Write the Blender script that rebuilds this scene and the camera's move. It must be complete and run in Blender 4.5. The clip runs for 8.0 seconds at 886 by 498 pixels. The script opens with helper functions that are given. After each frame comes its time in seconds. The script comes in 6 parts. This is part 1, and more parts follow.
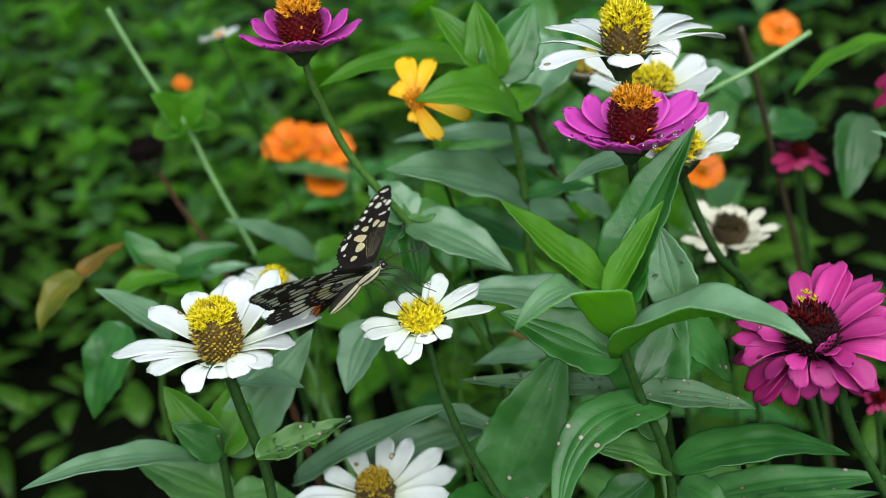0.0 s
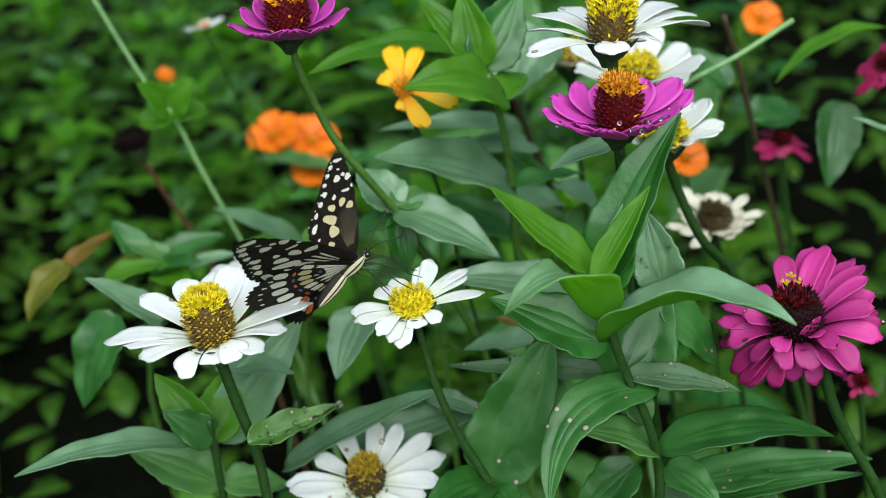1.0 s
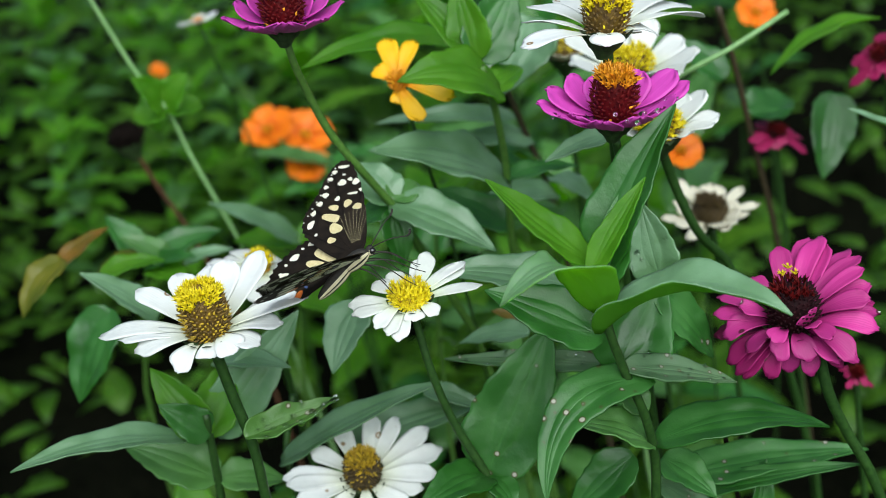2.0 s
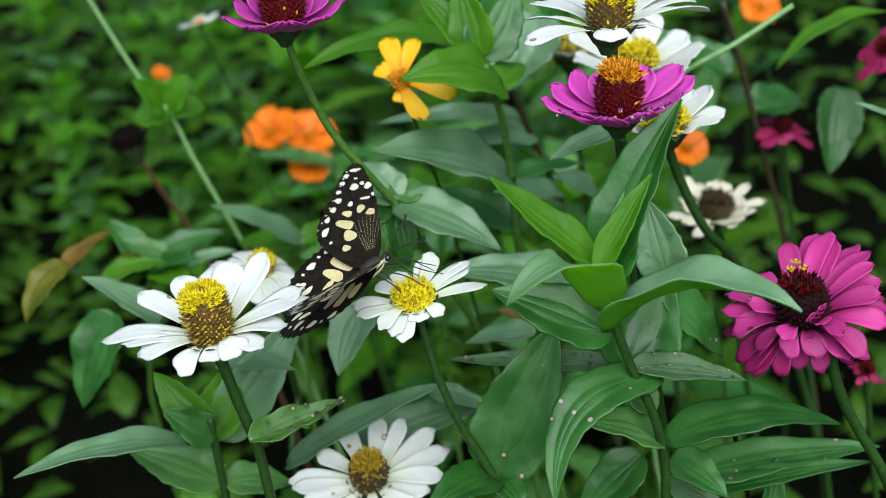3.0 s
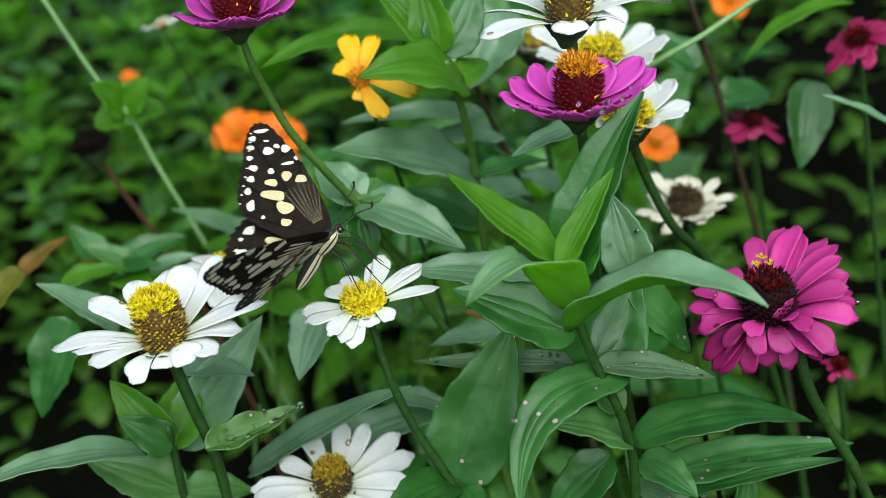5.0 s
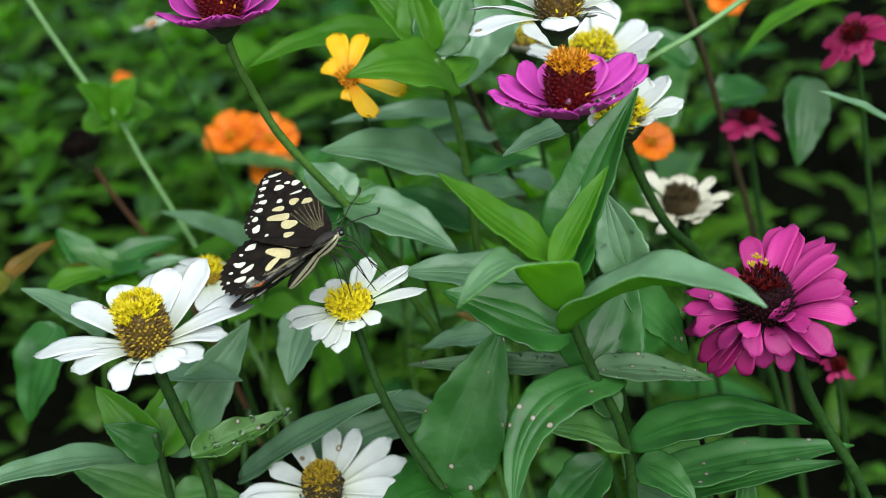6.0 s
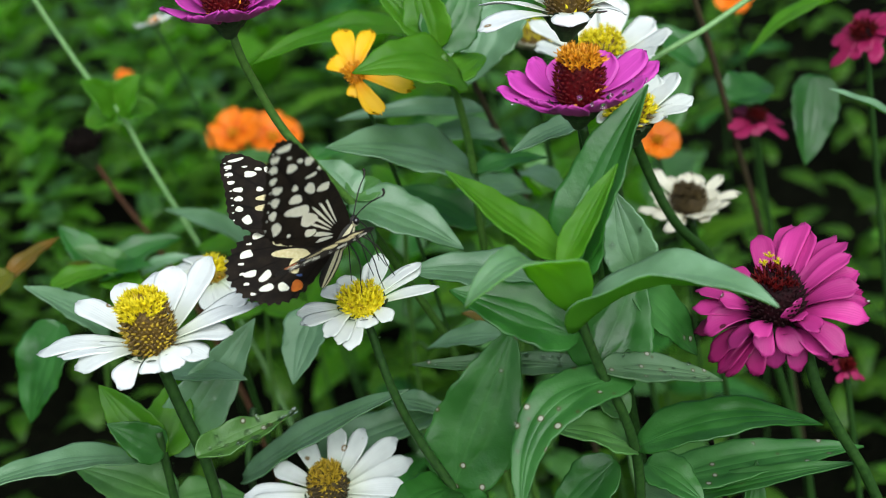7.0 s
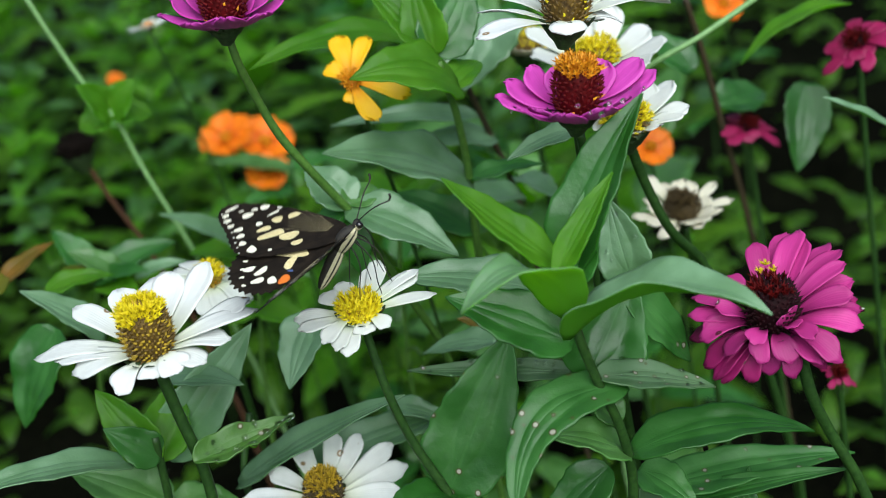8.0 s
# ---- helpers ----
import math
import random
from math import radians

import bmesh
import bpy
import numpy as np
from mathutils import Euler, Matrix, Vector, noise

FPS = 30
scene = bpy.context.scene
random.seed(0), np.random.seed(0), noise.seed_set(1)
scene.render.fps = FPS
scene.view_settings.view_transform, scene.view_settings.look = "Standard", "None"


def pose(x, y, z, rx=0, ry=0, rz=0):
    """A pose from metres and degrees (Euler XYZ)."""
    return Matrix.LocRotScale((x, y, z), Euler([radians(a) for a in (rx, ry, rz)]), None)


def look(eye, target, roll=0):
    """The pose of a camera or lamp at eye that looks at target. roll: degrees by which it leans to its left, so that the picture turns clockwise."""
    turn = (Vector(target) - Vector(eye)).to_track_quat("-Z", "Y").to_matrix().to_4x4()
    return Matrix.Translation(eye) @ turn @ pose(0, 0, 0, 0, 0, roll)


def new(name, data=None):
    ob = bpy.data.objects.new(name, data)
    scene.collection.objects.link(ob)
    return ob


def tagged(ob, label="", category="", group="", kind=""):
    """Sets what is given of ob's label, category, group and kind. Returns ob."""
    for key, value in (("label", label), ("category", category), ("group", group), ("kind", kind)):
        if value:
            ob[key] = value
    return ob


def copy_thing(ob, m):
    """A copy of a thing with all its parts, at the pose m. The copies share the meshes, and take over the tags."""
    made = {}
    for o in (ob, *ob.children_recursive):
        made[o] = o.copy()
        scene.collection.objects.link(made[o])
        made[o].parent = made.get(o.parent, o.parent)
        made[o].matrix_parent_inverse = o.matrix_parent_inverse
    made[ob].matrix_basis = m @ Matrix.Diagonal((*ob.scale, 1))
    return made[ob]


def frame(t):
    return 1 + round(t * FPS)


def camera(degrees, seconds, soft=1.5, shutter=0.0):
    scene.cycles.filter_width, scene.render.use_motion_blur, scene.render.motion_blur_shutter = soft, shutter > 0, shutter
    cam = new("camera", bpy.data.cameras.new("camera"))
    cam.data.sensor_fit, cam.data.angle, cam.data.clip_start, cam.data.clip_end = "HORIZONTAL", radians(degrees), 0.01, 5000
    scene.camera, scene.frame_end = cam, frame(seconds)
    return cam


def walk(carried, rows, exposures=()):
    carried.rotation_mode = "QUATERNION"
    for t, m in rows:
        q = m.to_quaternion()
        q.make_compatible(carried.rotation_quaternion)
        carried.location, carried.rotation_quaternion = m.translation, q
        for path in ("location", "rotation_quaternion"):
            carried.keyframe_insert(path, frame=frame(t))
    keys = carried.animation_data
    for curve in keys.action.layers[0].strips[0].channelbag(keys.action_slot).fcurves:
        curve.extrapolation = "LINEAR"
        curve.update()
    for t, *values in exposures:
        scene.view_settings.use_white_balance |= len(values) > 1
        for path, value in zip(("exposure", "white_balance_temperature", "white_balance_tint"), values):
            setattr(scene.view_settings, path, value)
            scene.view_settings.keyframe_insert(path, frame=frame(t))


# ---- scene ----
from mathutils import geometry

cam = camera(40.0, 8.0, soft=0.85, shutter=0.3)
cam.data.dof.use_dof = True
cam.data.dof.focus_distance = 0.42
cam.data.dof.aperture_fstop = 9.5
PATH = [
    (0, [0.02451, 0.02741, 0.82027], [-0.01093, 0.92448, 0.37981], -7.91),
    (0.5, [0.02447, 0.02601, 0.81931], [-0.00225, 0.92246, 0.37697], -7.91),
    (1, [0.02174, 0.02274, 0.82062], [0.00028, 0.91647, 0.37252], -7.81),
    (1.5, [0.02099, 0.02156, 0.82045], [0.00279, 0.91332, 0.36831], -7.76),
    (3, [0.02113, 0.02652, 0.81716], [-0.00033, 0.91887, 0.36632], -8.71),
    (3.5, [0.01991, 0.02633, 0.81679], [-0.00508, 0.91849, 0.36576], -8.86),
    (4, [0.02047, 0.02649, 0.81609], [0.00444, 0.91979, 0.36691], -8.75),
    (4.5, [0.02482, 0.02997, 0.81314], [0.01486, 0.92294, 0.36313], -8.93),
    (6, [0.03273, 0.04193, 0.80651], [0.02502, 0.93483, 0.35631], -9.58),
    (6.5, [0.03205, 0.04429, 0.80503], [0.02506, 0.93802, 0.35648], -9.56),
    (7, [0.03003, 0.04597, 0.80448], [0.0222, 0.93861, 0.35379], -9.47),
    (7.5, [0.02857, 0.04611, 0.80545], [0.02364, 0.9382, 0.35361], -9.29),
    (8, [0.02685, 0.04514, 0.80662], [0.02965, 0.93833, 0.35695], -8.98),
]
walk(cam, [(t, look(eye, target, roll)) for t, eye, target, roll in PATH])

# ---- light: a bright overcast sky ----
scene.view_settings.exposure = 0.57
world = bpy.data.worlds.new("sky")
scene.world = world
world.use_nodes = True
wn = world.node_tree.nodes
sky = wn.new("ShaderNodeTexSky")
sky.sky_type = "NISHITA"
sky.sun_disc = False
sky.sun_elevation, sky.sun_rotation = radians(50), radians(167)
sky.air_density, sky.dust_density = 1.0, 3.0
world.node_tree.links.new(sky.outputs[0], wn["Background"].inputs[0])
wn["Background"].inputs[1].default_value = 0.065
sun = new("sun", bpy.data.lights.new("sun", "SUN"))
sun.data.energy, sun.data.angle, sun.data.color = 3.7, radians(70), (0.87, 0.97, 1.0)
sun.matrix_basis = look((0.6, -2.6, 3.2), (0, 0, 0))

# ---- materials ----
class Nodes:
    """A few words for wiring a node material."""
    def __init__(self, name):
        self.m = bpy.data.materials.new(name)
        self.m.use_nodes = True
        self.t = self.m.node_tree
        self.t.nodes.clear()

    def put(self, kind, ins=None, **props):
        n = self.t.nodes.new("ShaderNode" + kind)
        if "operation" in props:
            n.operation = props["operation"]
        if "feature" in props:
            n.feature = props["feature"]
        if "interpolation_type" in props:
            n.interpolation_type = props["interpolation_type"]
        if "bands_direction" in props:
            n.bands_direction = props["bands_direction"]
        for k, v in (ins or {}).items():
            if isinstance(v, bpy.types.NodeSocket):
                self.t.links.new(v, n.inputs[k])
            else:
                n.inputs[k].default_value = v
        return n

    def math(self, op, a, b=0.0, c=0.0):
        return self.put("Math", {0: a, 1: b, 2: c}, operation=op).outputs[0]

    def ramp(self, fac, stops):
        n = self.put("ValToRGB", {0: fac})
        e = n.color_ramp.elements
        while len(e) < len(stops):
            e.new(0.5)
        for el, (at, col) in zip(e, stops):
            el.position, el.color = at, (*col, 1)
        return n.outputs[0]

    def mix(self, fac, a, b):
        a = (*a, 1) if isinstance(a, tuple) and len(a) == 3 else a
        b = (*b, 1) if isinstance(b, tuple) and len(b) == 3 else b
        return self.put("MixRGB", {0: fac, 1: a, 2: b}).outputs[0]

    def range(self, v, lo, hi, a=0.0, b=1.0):
        return self.put("MapRange", {0: v, 1: lo, 2: hi, 3: a, 4: b}, interpolation_type="SMOOTHSTEP").outputs[0]

    def noise(self, scale, detail=3.0, vec=None):
        vec = vec or self.put("TexCoord").outputs["Object"]
        return self.put("TexNoise", {"Vector": vec, "Scale": scale, "Detail": detail}).outputs[0]

    def finish(self, colour, rough, bump=None, depth=0.0003, thin=0.0, thin_colour=None, spec=0.5, strength=1.0):
        ins = {"Base Color": colour, "Roughness": rough, "Specular IOR Level": spec}
        if bump is not None:
            ins["Normal"] = self.put("Bump", {"Height": bump, "Distance": depth, "Strength": strength}).outputs[0]
        shader = self.put("BsdfPrincipled", ins).outputs[0]
        if thin:
            tr = self.put("BsdfTranslucent", {0: thin_colour if thin_colour is not None else colour}).outputs[0]
            shader = self.put("MixShader", {0: thin, 1: shader, 2: tr}).outputs[0]
        out = self.put("OutputMaterial")
        self.t.links.new(shader, out.inputs[0])
        return self.m


def rgb(v):
    return (*v, 1)


def leaf_material(name, dark, light, glow, rough=0.4, spots=0.0, thin=0.3, spec=0.42, vary=0.4, fine=150.0):
    """Zinnia leaf: three long veins, a fine net between them, mottling and, where asked, pale blight spots."""
    n = Nodes(name)
    uv = n.put("UVMap").outputs[0]
    sep = n.put("SeparateXYZ", {0: uv})
    across = n.math("ABSOLUTE", n.math("SUBTRACT", sep.outputs[0], 0.5))
    rib = n.range(across, 0.032, 0.0)
    lane = n.math("MULTIPLY", n.range(sep.outputs[1], 0.0, 0.45, 0.02, 0.19), n.range(sep.outputs[1], 1.0, 0.5, 0.7, 1.0))
    side = n.range(n.math("ABSOLUTE", n.math("SUBTRACT", across, lane)), 0.034, 0.0)
    slant = n.math("ADD", n.math("MULTIPLY", sep.outputs[1], 44.0), n.math("MULTIPLY", across, -15.0))
    feather = n.range(n.math("ABSOLUTE", n.math("SINE", slant)), 0.25, 0.0)
    obj = n.put("TexCoord").outputs["Object"]
    net = n.put("TexVoronoi", {"Vector": obj, "Scale": 420.0}, feature="DISTANCE_TO_EDGE").outputs[0]
    netline = n.range(net, 0.12, 0.0)
    rnd = n.put("ObjectInfo").outputs["Random"]
    blotch = n.noise(60.0, 4.0)
    grain = n.noise(900.0, 2.0)
    col = n.mix(n.range(blotch, 0.3, 0.7), rgb(dark), rgb(light))
    col = n.mix(n.math("MULTIPLY", rnd, vary), col, rgb(tuple(c * 0.38 for c in dark)))
    veins = n.math("MAXIMUM", rib, n.math("MULTIPLY", side, 0.45))
    soft = n.math("ADD", n.math("MULTIPLY", feather, 0.16), n.math("MULTIPLY", netline, 0.13))
    pale = tuple(min(1, c * 1.9 + 0.02) for c in light)
    col = n.mix(n.math("MULTIPLY", n.math("MAXIMUM", veins, soft), 0.08), col, rgb(pale))
    if spots:
        cell = n.put("TexVoronoi", {"Vector": obj, "Scale": fine, "Randomness": 1.0}, feature="F1")
        pick = n.range(n.noise(35.0, 1.0), 0.62 - spots, 0.66 - spots)
        pick = n.math("MULTIPLY", pick, n.math("GREATER_THAN", n.put("SeparateColor", {0: cell.outputs["Color"]}).outputs[1], 0.45))
        size = n.math("MULTIPLY", cell.outputs["Color"], 0.10)
        ring = n.math("MULTIPLY", n.range(n.math("SUBTRACT", cell.outputs[0], size), 0.21, 0.14), pick)
        core = n.math("MULTIPLY", n.range(n.math("SUBTRACT", cell.outputs[0], size), 0.12, 0.05), pick)
        col = n.mix(n.math("MULTIPLY", ring, 0.85), col, (0.055, 0.040, 0.015))
        col = n.mix(core, col, (0.36, 0.36, 0.28))
    pucker = n.math("MULTIPLY", n.noise(150.0, 3.0), 2.2)
    bump = n.math("ADD", pucker, n.math("MULTIPLY", veins, -0.45))
    bump = n.math("ADD", bump, n.math("ADD", n.math("MULTIPLY", soft, -0.3), n.math("MULTIPLY", grain, 0.3)))
    ro = n.range(blotch, 0.2, 0.8, rough - 0.07, rough + 0.12)
    return n.finish(col, ro, bump, 0.00024, thin, rgb(glow), spec=spec)


LEAF = leaf_material("zinnia_leaf", (0.014, 0.084, 0.008), (0.038, 0.165, 0.026), (0.11, 0.46, 0.010), rough=0.37, thin=0.25, spec=0.55)
LEAF_SPOT = leaf_material("blighted_zinnia_leaf", (0.024, 0.114, 0.018), (0.060, 0.205, 0.044), (0.12, 0.44, 0.016), spots=0.15, rough=0.40, thin=0.25, spec=0.42, fine=190.0)
LEAF_CRUST = leaf_material("spot_crusted_leaf", (0.070, 0.150, 0.062), (0.125, 0.225, 0.110), (0.16, 0.40, 0.04), spots=0.50, spec=0.5, fine=250.0)
LEAF_YOUNG = leaf_material("young_zinnia_leaf", (0.054, 0.185, 0.008), (0.102, 0.270, 0.014), (0.26, 0.62, 0.006), thin=0.5, spec=0.4)
# Base colour made paler for the bluish-white sheen on lit leaves.
LEAF_PALE = leaf_material("pale_zinnia_leaf", (0.052, 0.150, 0.028), (0.100, 0.245, 0.064), (0.15, 0.48, 0.02), rough=0.36, thin=0.25, spec=0.55)
LEAF_RED = leaf_material("reddening_leaf", (0.13, 0.10, 0.008), (0.27, 0.12, 0.010), (0.30, 0.16, 0.01))
LEAF_CHEWED = leaf_material("chewed_young_leaf", (0.030, 0.095, 0.014), (0.060, 0.150, 0.024), (0.14, 0.38, 0.02), thin=0.25, spec=0.6, spots=0.25, fine=190.0)
# These two hold the sky's bluish sheen on leaf tops in their base colour.
LEAF_SHEEN = leaf_material("sheen_pale_zinnia_leaf", (0.096, 0.205, 0.088), (0.172, 0.318, 0.172), (0.16, 0.46, 0.04), rough=0.36, thin=0.22, spec=0.65)
LEAF_TIP = leaf_material("young_sheen_leaf", (0.17, 0.30, 0.16), (0.27, 0.43, 0.27), (0.45, 0.85, 0.04), rough=0.33, thin=0.58, spec=0.6)
LEAF_OLIVE = leaf_material("olive_leaf", (0.085, 0.11, 0.006), (0.20, 0.18, 0.010), (0.26, 0.30, 0.01))
LEAF_BACK = leaf_material("bush_leaf", (0.026, 0.090, 0.003), (0.084, 0.205, 0.008), (0.20, 0.50, 0.004), rough=0.5, spec=0.3, vary=0.8)
LEAF_UNDER = leaf_material("leaf_underside", (0.080, 0.24, 0.022), (0.115, 0.31, 0.036), (0.55, 0.92, 0.15), rough=0.6, thin=0.65, spec=0.25)


def petal_material(name, root, tip, blemish=0.0, thin=0.25, mark=(0.25, 0.16, 0.07), vary=0.15):
    n = Nodes(name)
    uv = n.put("UVMap").outputs[0]
    sep = n.put("SeparateXYZ", {0: uv})
    lines = n.put("TexWave", {"Vector": uv, "Scale": 3.0, "Distortion": 1.5, "Detail": 2.0}, bands_direction="X").outputs[0]
    mott = n.noise(220.0, 4.0)
    rnd = n.put("ObjectInfo").outputs["Random"]
    col = n.mix(n.range(sep.outputs[1], 0.0, 0.55), rgb(root), rgb(tip))
    col = n.mix(n.math("MULTIPLY", n.range(mott, 0.4, 0.75), 0.25), col, rgb(tuple(c * 0.7 for c in tip)))
    col = n.mix(n.math("MULTIPLY", rnd, vary), col, rgb(tuple(c * 0.72 for c in root)))
    col = n.mix(n.math("MULTIPLY", lines, 0.14), col, rgb(tuple(c * 0.75 + 0.25 * r for c, r in zip(tip, root))))
    if blemish:
        obj = n.put("TexCoord").outputs["Object"]
        cell = n.put("TexVoronoi", {"Vector": obj, "Scale": 130.0}, feature="F1")
        pick = n.math("GREATER_THAN", n.put("SeparateColor", {0: cell.outputs["Color"]}).outputs[0], 1 - blemish)
        ring = n.math("MULTIPLY", n.range(cell.outputs[0], 0.22, 0.15), pick)
        core = n.math("MULTIPLY", n.range(cell.outputs[0], 0.12, 0.07), pick)
        col = n.mix(ring, col, rgb(mark))
        col = n.mix(core, col, (0.6, 0.58, 0.52))
    bump = n.math("ADD", n.math("MULTIPLY", lines, 0.4), n.math("MULTIPLY", mott, 0.5))
    return n.finish(col, 0.5, bump, 0.00007, thin, None, spec=0.35)


PETAL_WHITE = petal_material("white_petal", (0.64, 0.68, 0.50), (0.71, 0.73, 0.72), 0.26)
PETAL_CLEAN = petal_material("clean_white_petal", (0.62, 0.70, 0.45), (0.71, 0.73, 0.70))
PETAL_OLD = petal_material("withered_white_petal", (0.7, 0.68, 0.45), (0.74, 0.70, 0.56), 0.2)
PETAL_MAGENTA = petal_material("magenta_petal", (0.20, 0.003, 0.070), (0.58, 0.042, 0.27), 0.28, mark=(0.10, 0.01, 0.03), vary=0.5)
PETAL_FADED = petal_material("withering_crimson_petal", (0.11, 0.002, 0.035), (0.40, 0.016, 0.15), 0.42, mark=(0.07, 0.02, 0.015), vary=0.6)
PETAL_PURPLE = petal_material("mauve_petal", (0.42, 0.022, 0.27), (0.64, 0.070, 0.46), 0.0, vary=0.4)
PETAL_ORANGE = petal_material("orange_petal", (0.66, 0.09, 0.001), (0.80, 0.19, 0.002))
PETAL_YELLOW = petal_material("yellow_petal", (0.70, 0.24, 0.003), (0.84, 0.48, 0.004))
PETAL_RED = petal_material("crimson_petal", (0.20, 0.004, 0.035), (0.36, 0.012, 0.095), vary=0.5)


def grain_material(name, a, b, rough=0.6, scale=500.0, thin=0.0, depth=0.0003, spec=0.4):
    n = Nodes(name)
    v = n.noise(scale, 4.0)
    w = n.noise(scale * 0.12, 3.0)
    rnd = n.put("NewGeometry").outputs["Random Per Island"]
    col = n.mix(n.range(v, 0.3, 0.7), rgb(a), rgb(b))
    col = n.mix(n.math("MULTIPLY", n.range(w, 0.35, 0.7), 0.35), col, rgb(tuple(c * 0.6 for c in a)))
    col = n.mix(n.math("MULTIPLY", rnd, 0.45), col, rgb(tuple(c * 0.55 for c in b)))
    return n.finish(col, rough, v, depth, thin, spec=spec)


STEM = grain_material("green_stem", (0.010, 0.040, 0.006), (0.027, 0.080, 0.012), 0.5, spec=0.35)
STEM_MID = grain_material("mid_green_stem", (0.045, 0.125, 0.016), (0.085, 0.195, 0.030), 0.5)
STEM_PALE = grain_material("pale_stem", (0.13, 0.27, 0.09), (0.20, 0.37, 0.13), 0.5)
STEM_BROWN = grain_material("brown_stem", (0.030, 0.026, 0.012), (0.062, 0.040, 0.017), 0.6)
STEM_RED = grain_material("reddish_brown_stalk", (0.060, 0.026, 0.012), (0.12, 0.048, 0.020), 0.6)
CALYX = grain_material("green_black_calyx", (0.012, 0.03, 0.008), (0.04, 0.08, 0.02), 0.6)
FLORET = grain_material("yellow_floret", (0.78, 0.62, 0.008), (0.88, 0.74, 0.016), 0.6, thin=0.2)
FLORET_LEMON = grain_material("lemon_floret", (0.72, 0.58, 0.02), (0.82, 0.70, 0.05), 0.6, thin=0.2)
SCALE_OLIVE = grain_material("olive_brown_scale", (0.050, 0.026, 0.004), (0.18, 0.105, 0.010), 0.6)
SCALE_OCHRE = grain_material("ochre_floret", (0.30, 0.18, 0.010), (0.52, 0.36, 0.020), 0.6)
SCALE_BROWN = grain_material("withered_brown_scale", (0.030, 0.018, 0.005), (0.090, 0.058, 0.014), 0.7)
SCALE_RED = grain_material("dark_red_scale", (0.04, 0.0015, 0.002), (0.125, 0.005, 0.005), 0.6, spec=0.12)
SCALE_DARK = grain_material("maroon_scale", (0.005, 0.0008, 0.0015), (0.022, 0.002, 0.004), 0.75, spec=0.15)
FLORET_ORANGE = grain_material("orange_floret", (0.72, 0.26, 0.006), (0.85, 0.40, 0.012), 0.6, thin=0.2)
DEAD = grain_material("dead_brown_black", (0.004, 0.003, 0.002), (0.012, 0.007, 0.005), 0.9, spec=0.1)
# Far darker than bare soil; the shade between plants is in its colour.
SOIL = grain_material("shade_dark_soil", (0.0022, 0.0026, 0.0015), (0.0055, 0.0058, 0.0032), 1.0, 60.0, depth=0.01, spec=0.02)
def water_material():
    n = Nodes("water_drop")
    shader = n.put("BsdfPrincipled", {"Base Color": (1, 1, 1, 1), "Roughness": 0.02, "IOR": 1.33, "Transmission Weight": 1.0}).outputs[0]
    n.t.links.new(shader, n.put("OutputMaterial").inputs[0])
    return n.m


WATER = water_material()

# ---- mesh helpers ----
def part(name, bm, mats, parent=None, label=""):
    """Links a bmesh, drawn in world space, as one mesh under its thing or part."""
    me = bpy.data.meshes.new(name)
    for f in bm.faces:
        f.smooth = True
    bm.to_mesh(me)
    bm.free()
    for m in (mats if isinstance(mats, (list, tuple)) else [mats]):
        me.materials.append(m)
    ob = new(name, me)
    if parent is not None:
        ob.parent = parent
        if parent.type == "EMPTY":
            ob.matrix_parent_inverse = Matrix.Translation(-Vector(parent.location))
    if label:
        tagged(ob, label)
    return ob


def thing(name, at, label, category, group=""):
    ob = new(name)
    ob.empty_display_size = 0.02
    ob.location = at
    return tagged(ob, label, category, group)


def sheet(bm, grid, uvs, top=0, under=0, thick=0.0005):
    """A thin closed leaf or petal from a grid of points: a top face, an underside and a rim."""
    rows, cols = len(grid), len(grid[0])
    layer = bm.loops.layers.uv.verify()
    norms = []
    for i in range(rows):
        line = []
        for j in range(cols):
            a = grid[min(i + 1, rows - 1)][j] - grid[max(i - 1, 0)][j]
            b = grid[i][min(j + 1, cols - 1)] - grid[i][max(j - 1, 0)]
            n = a.cross(b)
            line.append(n.normalized() if n.length > 1e-12 else (line[-1] if line else Vector((0, 0, 1))))
        norms.append(line)
    up = [[bm.verts.new(p) for p in line] for line in grid]
    lo = [[bm.verts.new(p + norms[i][j] * thick) for j, p in enumerate(line)] for i, line in enumerate(grid)]

    def quad(vs, ids, slot):
        try:
            f = bm.faces.new(vs)
        except ValueError:
            return
        f.material_index = slot
        for lp, (i, j) in zip(f.loops, ids):
            lp[layer].uv = uvs[i][j]

    for i in range(rows - 1):
        for j in range(cols - 1):
            ids = [(i, j), (i, j + 1), (i + 1, j + 1), (i + 1, j)]
            quad([up[a][b] for a, b in ids], ids, top)
            ids.reverse()
            quad([lo[a][b] for a, b in ids], ids, under)
    edge = [(i, 0) for i in range(rows - 1, 0, -1)] + [(0, j) for j in range(cols - 1)] + [(i, cols - 1) for i in range(rows - 1)] + [(rows - 1, j) for j in range(cols - 1, 0, -1)]
    for a, b in zip(edge, edge[1:] + edge[:1]):
        quad([lo[a[0]][a[1]], lo[b[0]][b[1]], up[b[0]][b[1]], up[a[0]][a[1]]], [a, b, b, a], top)


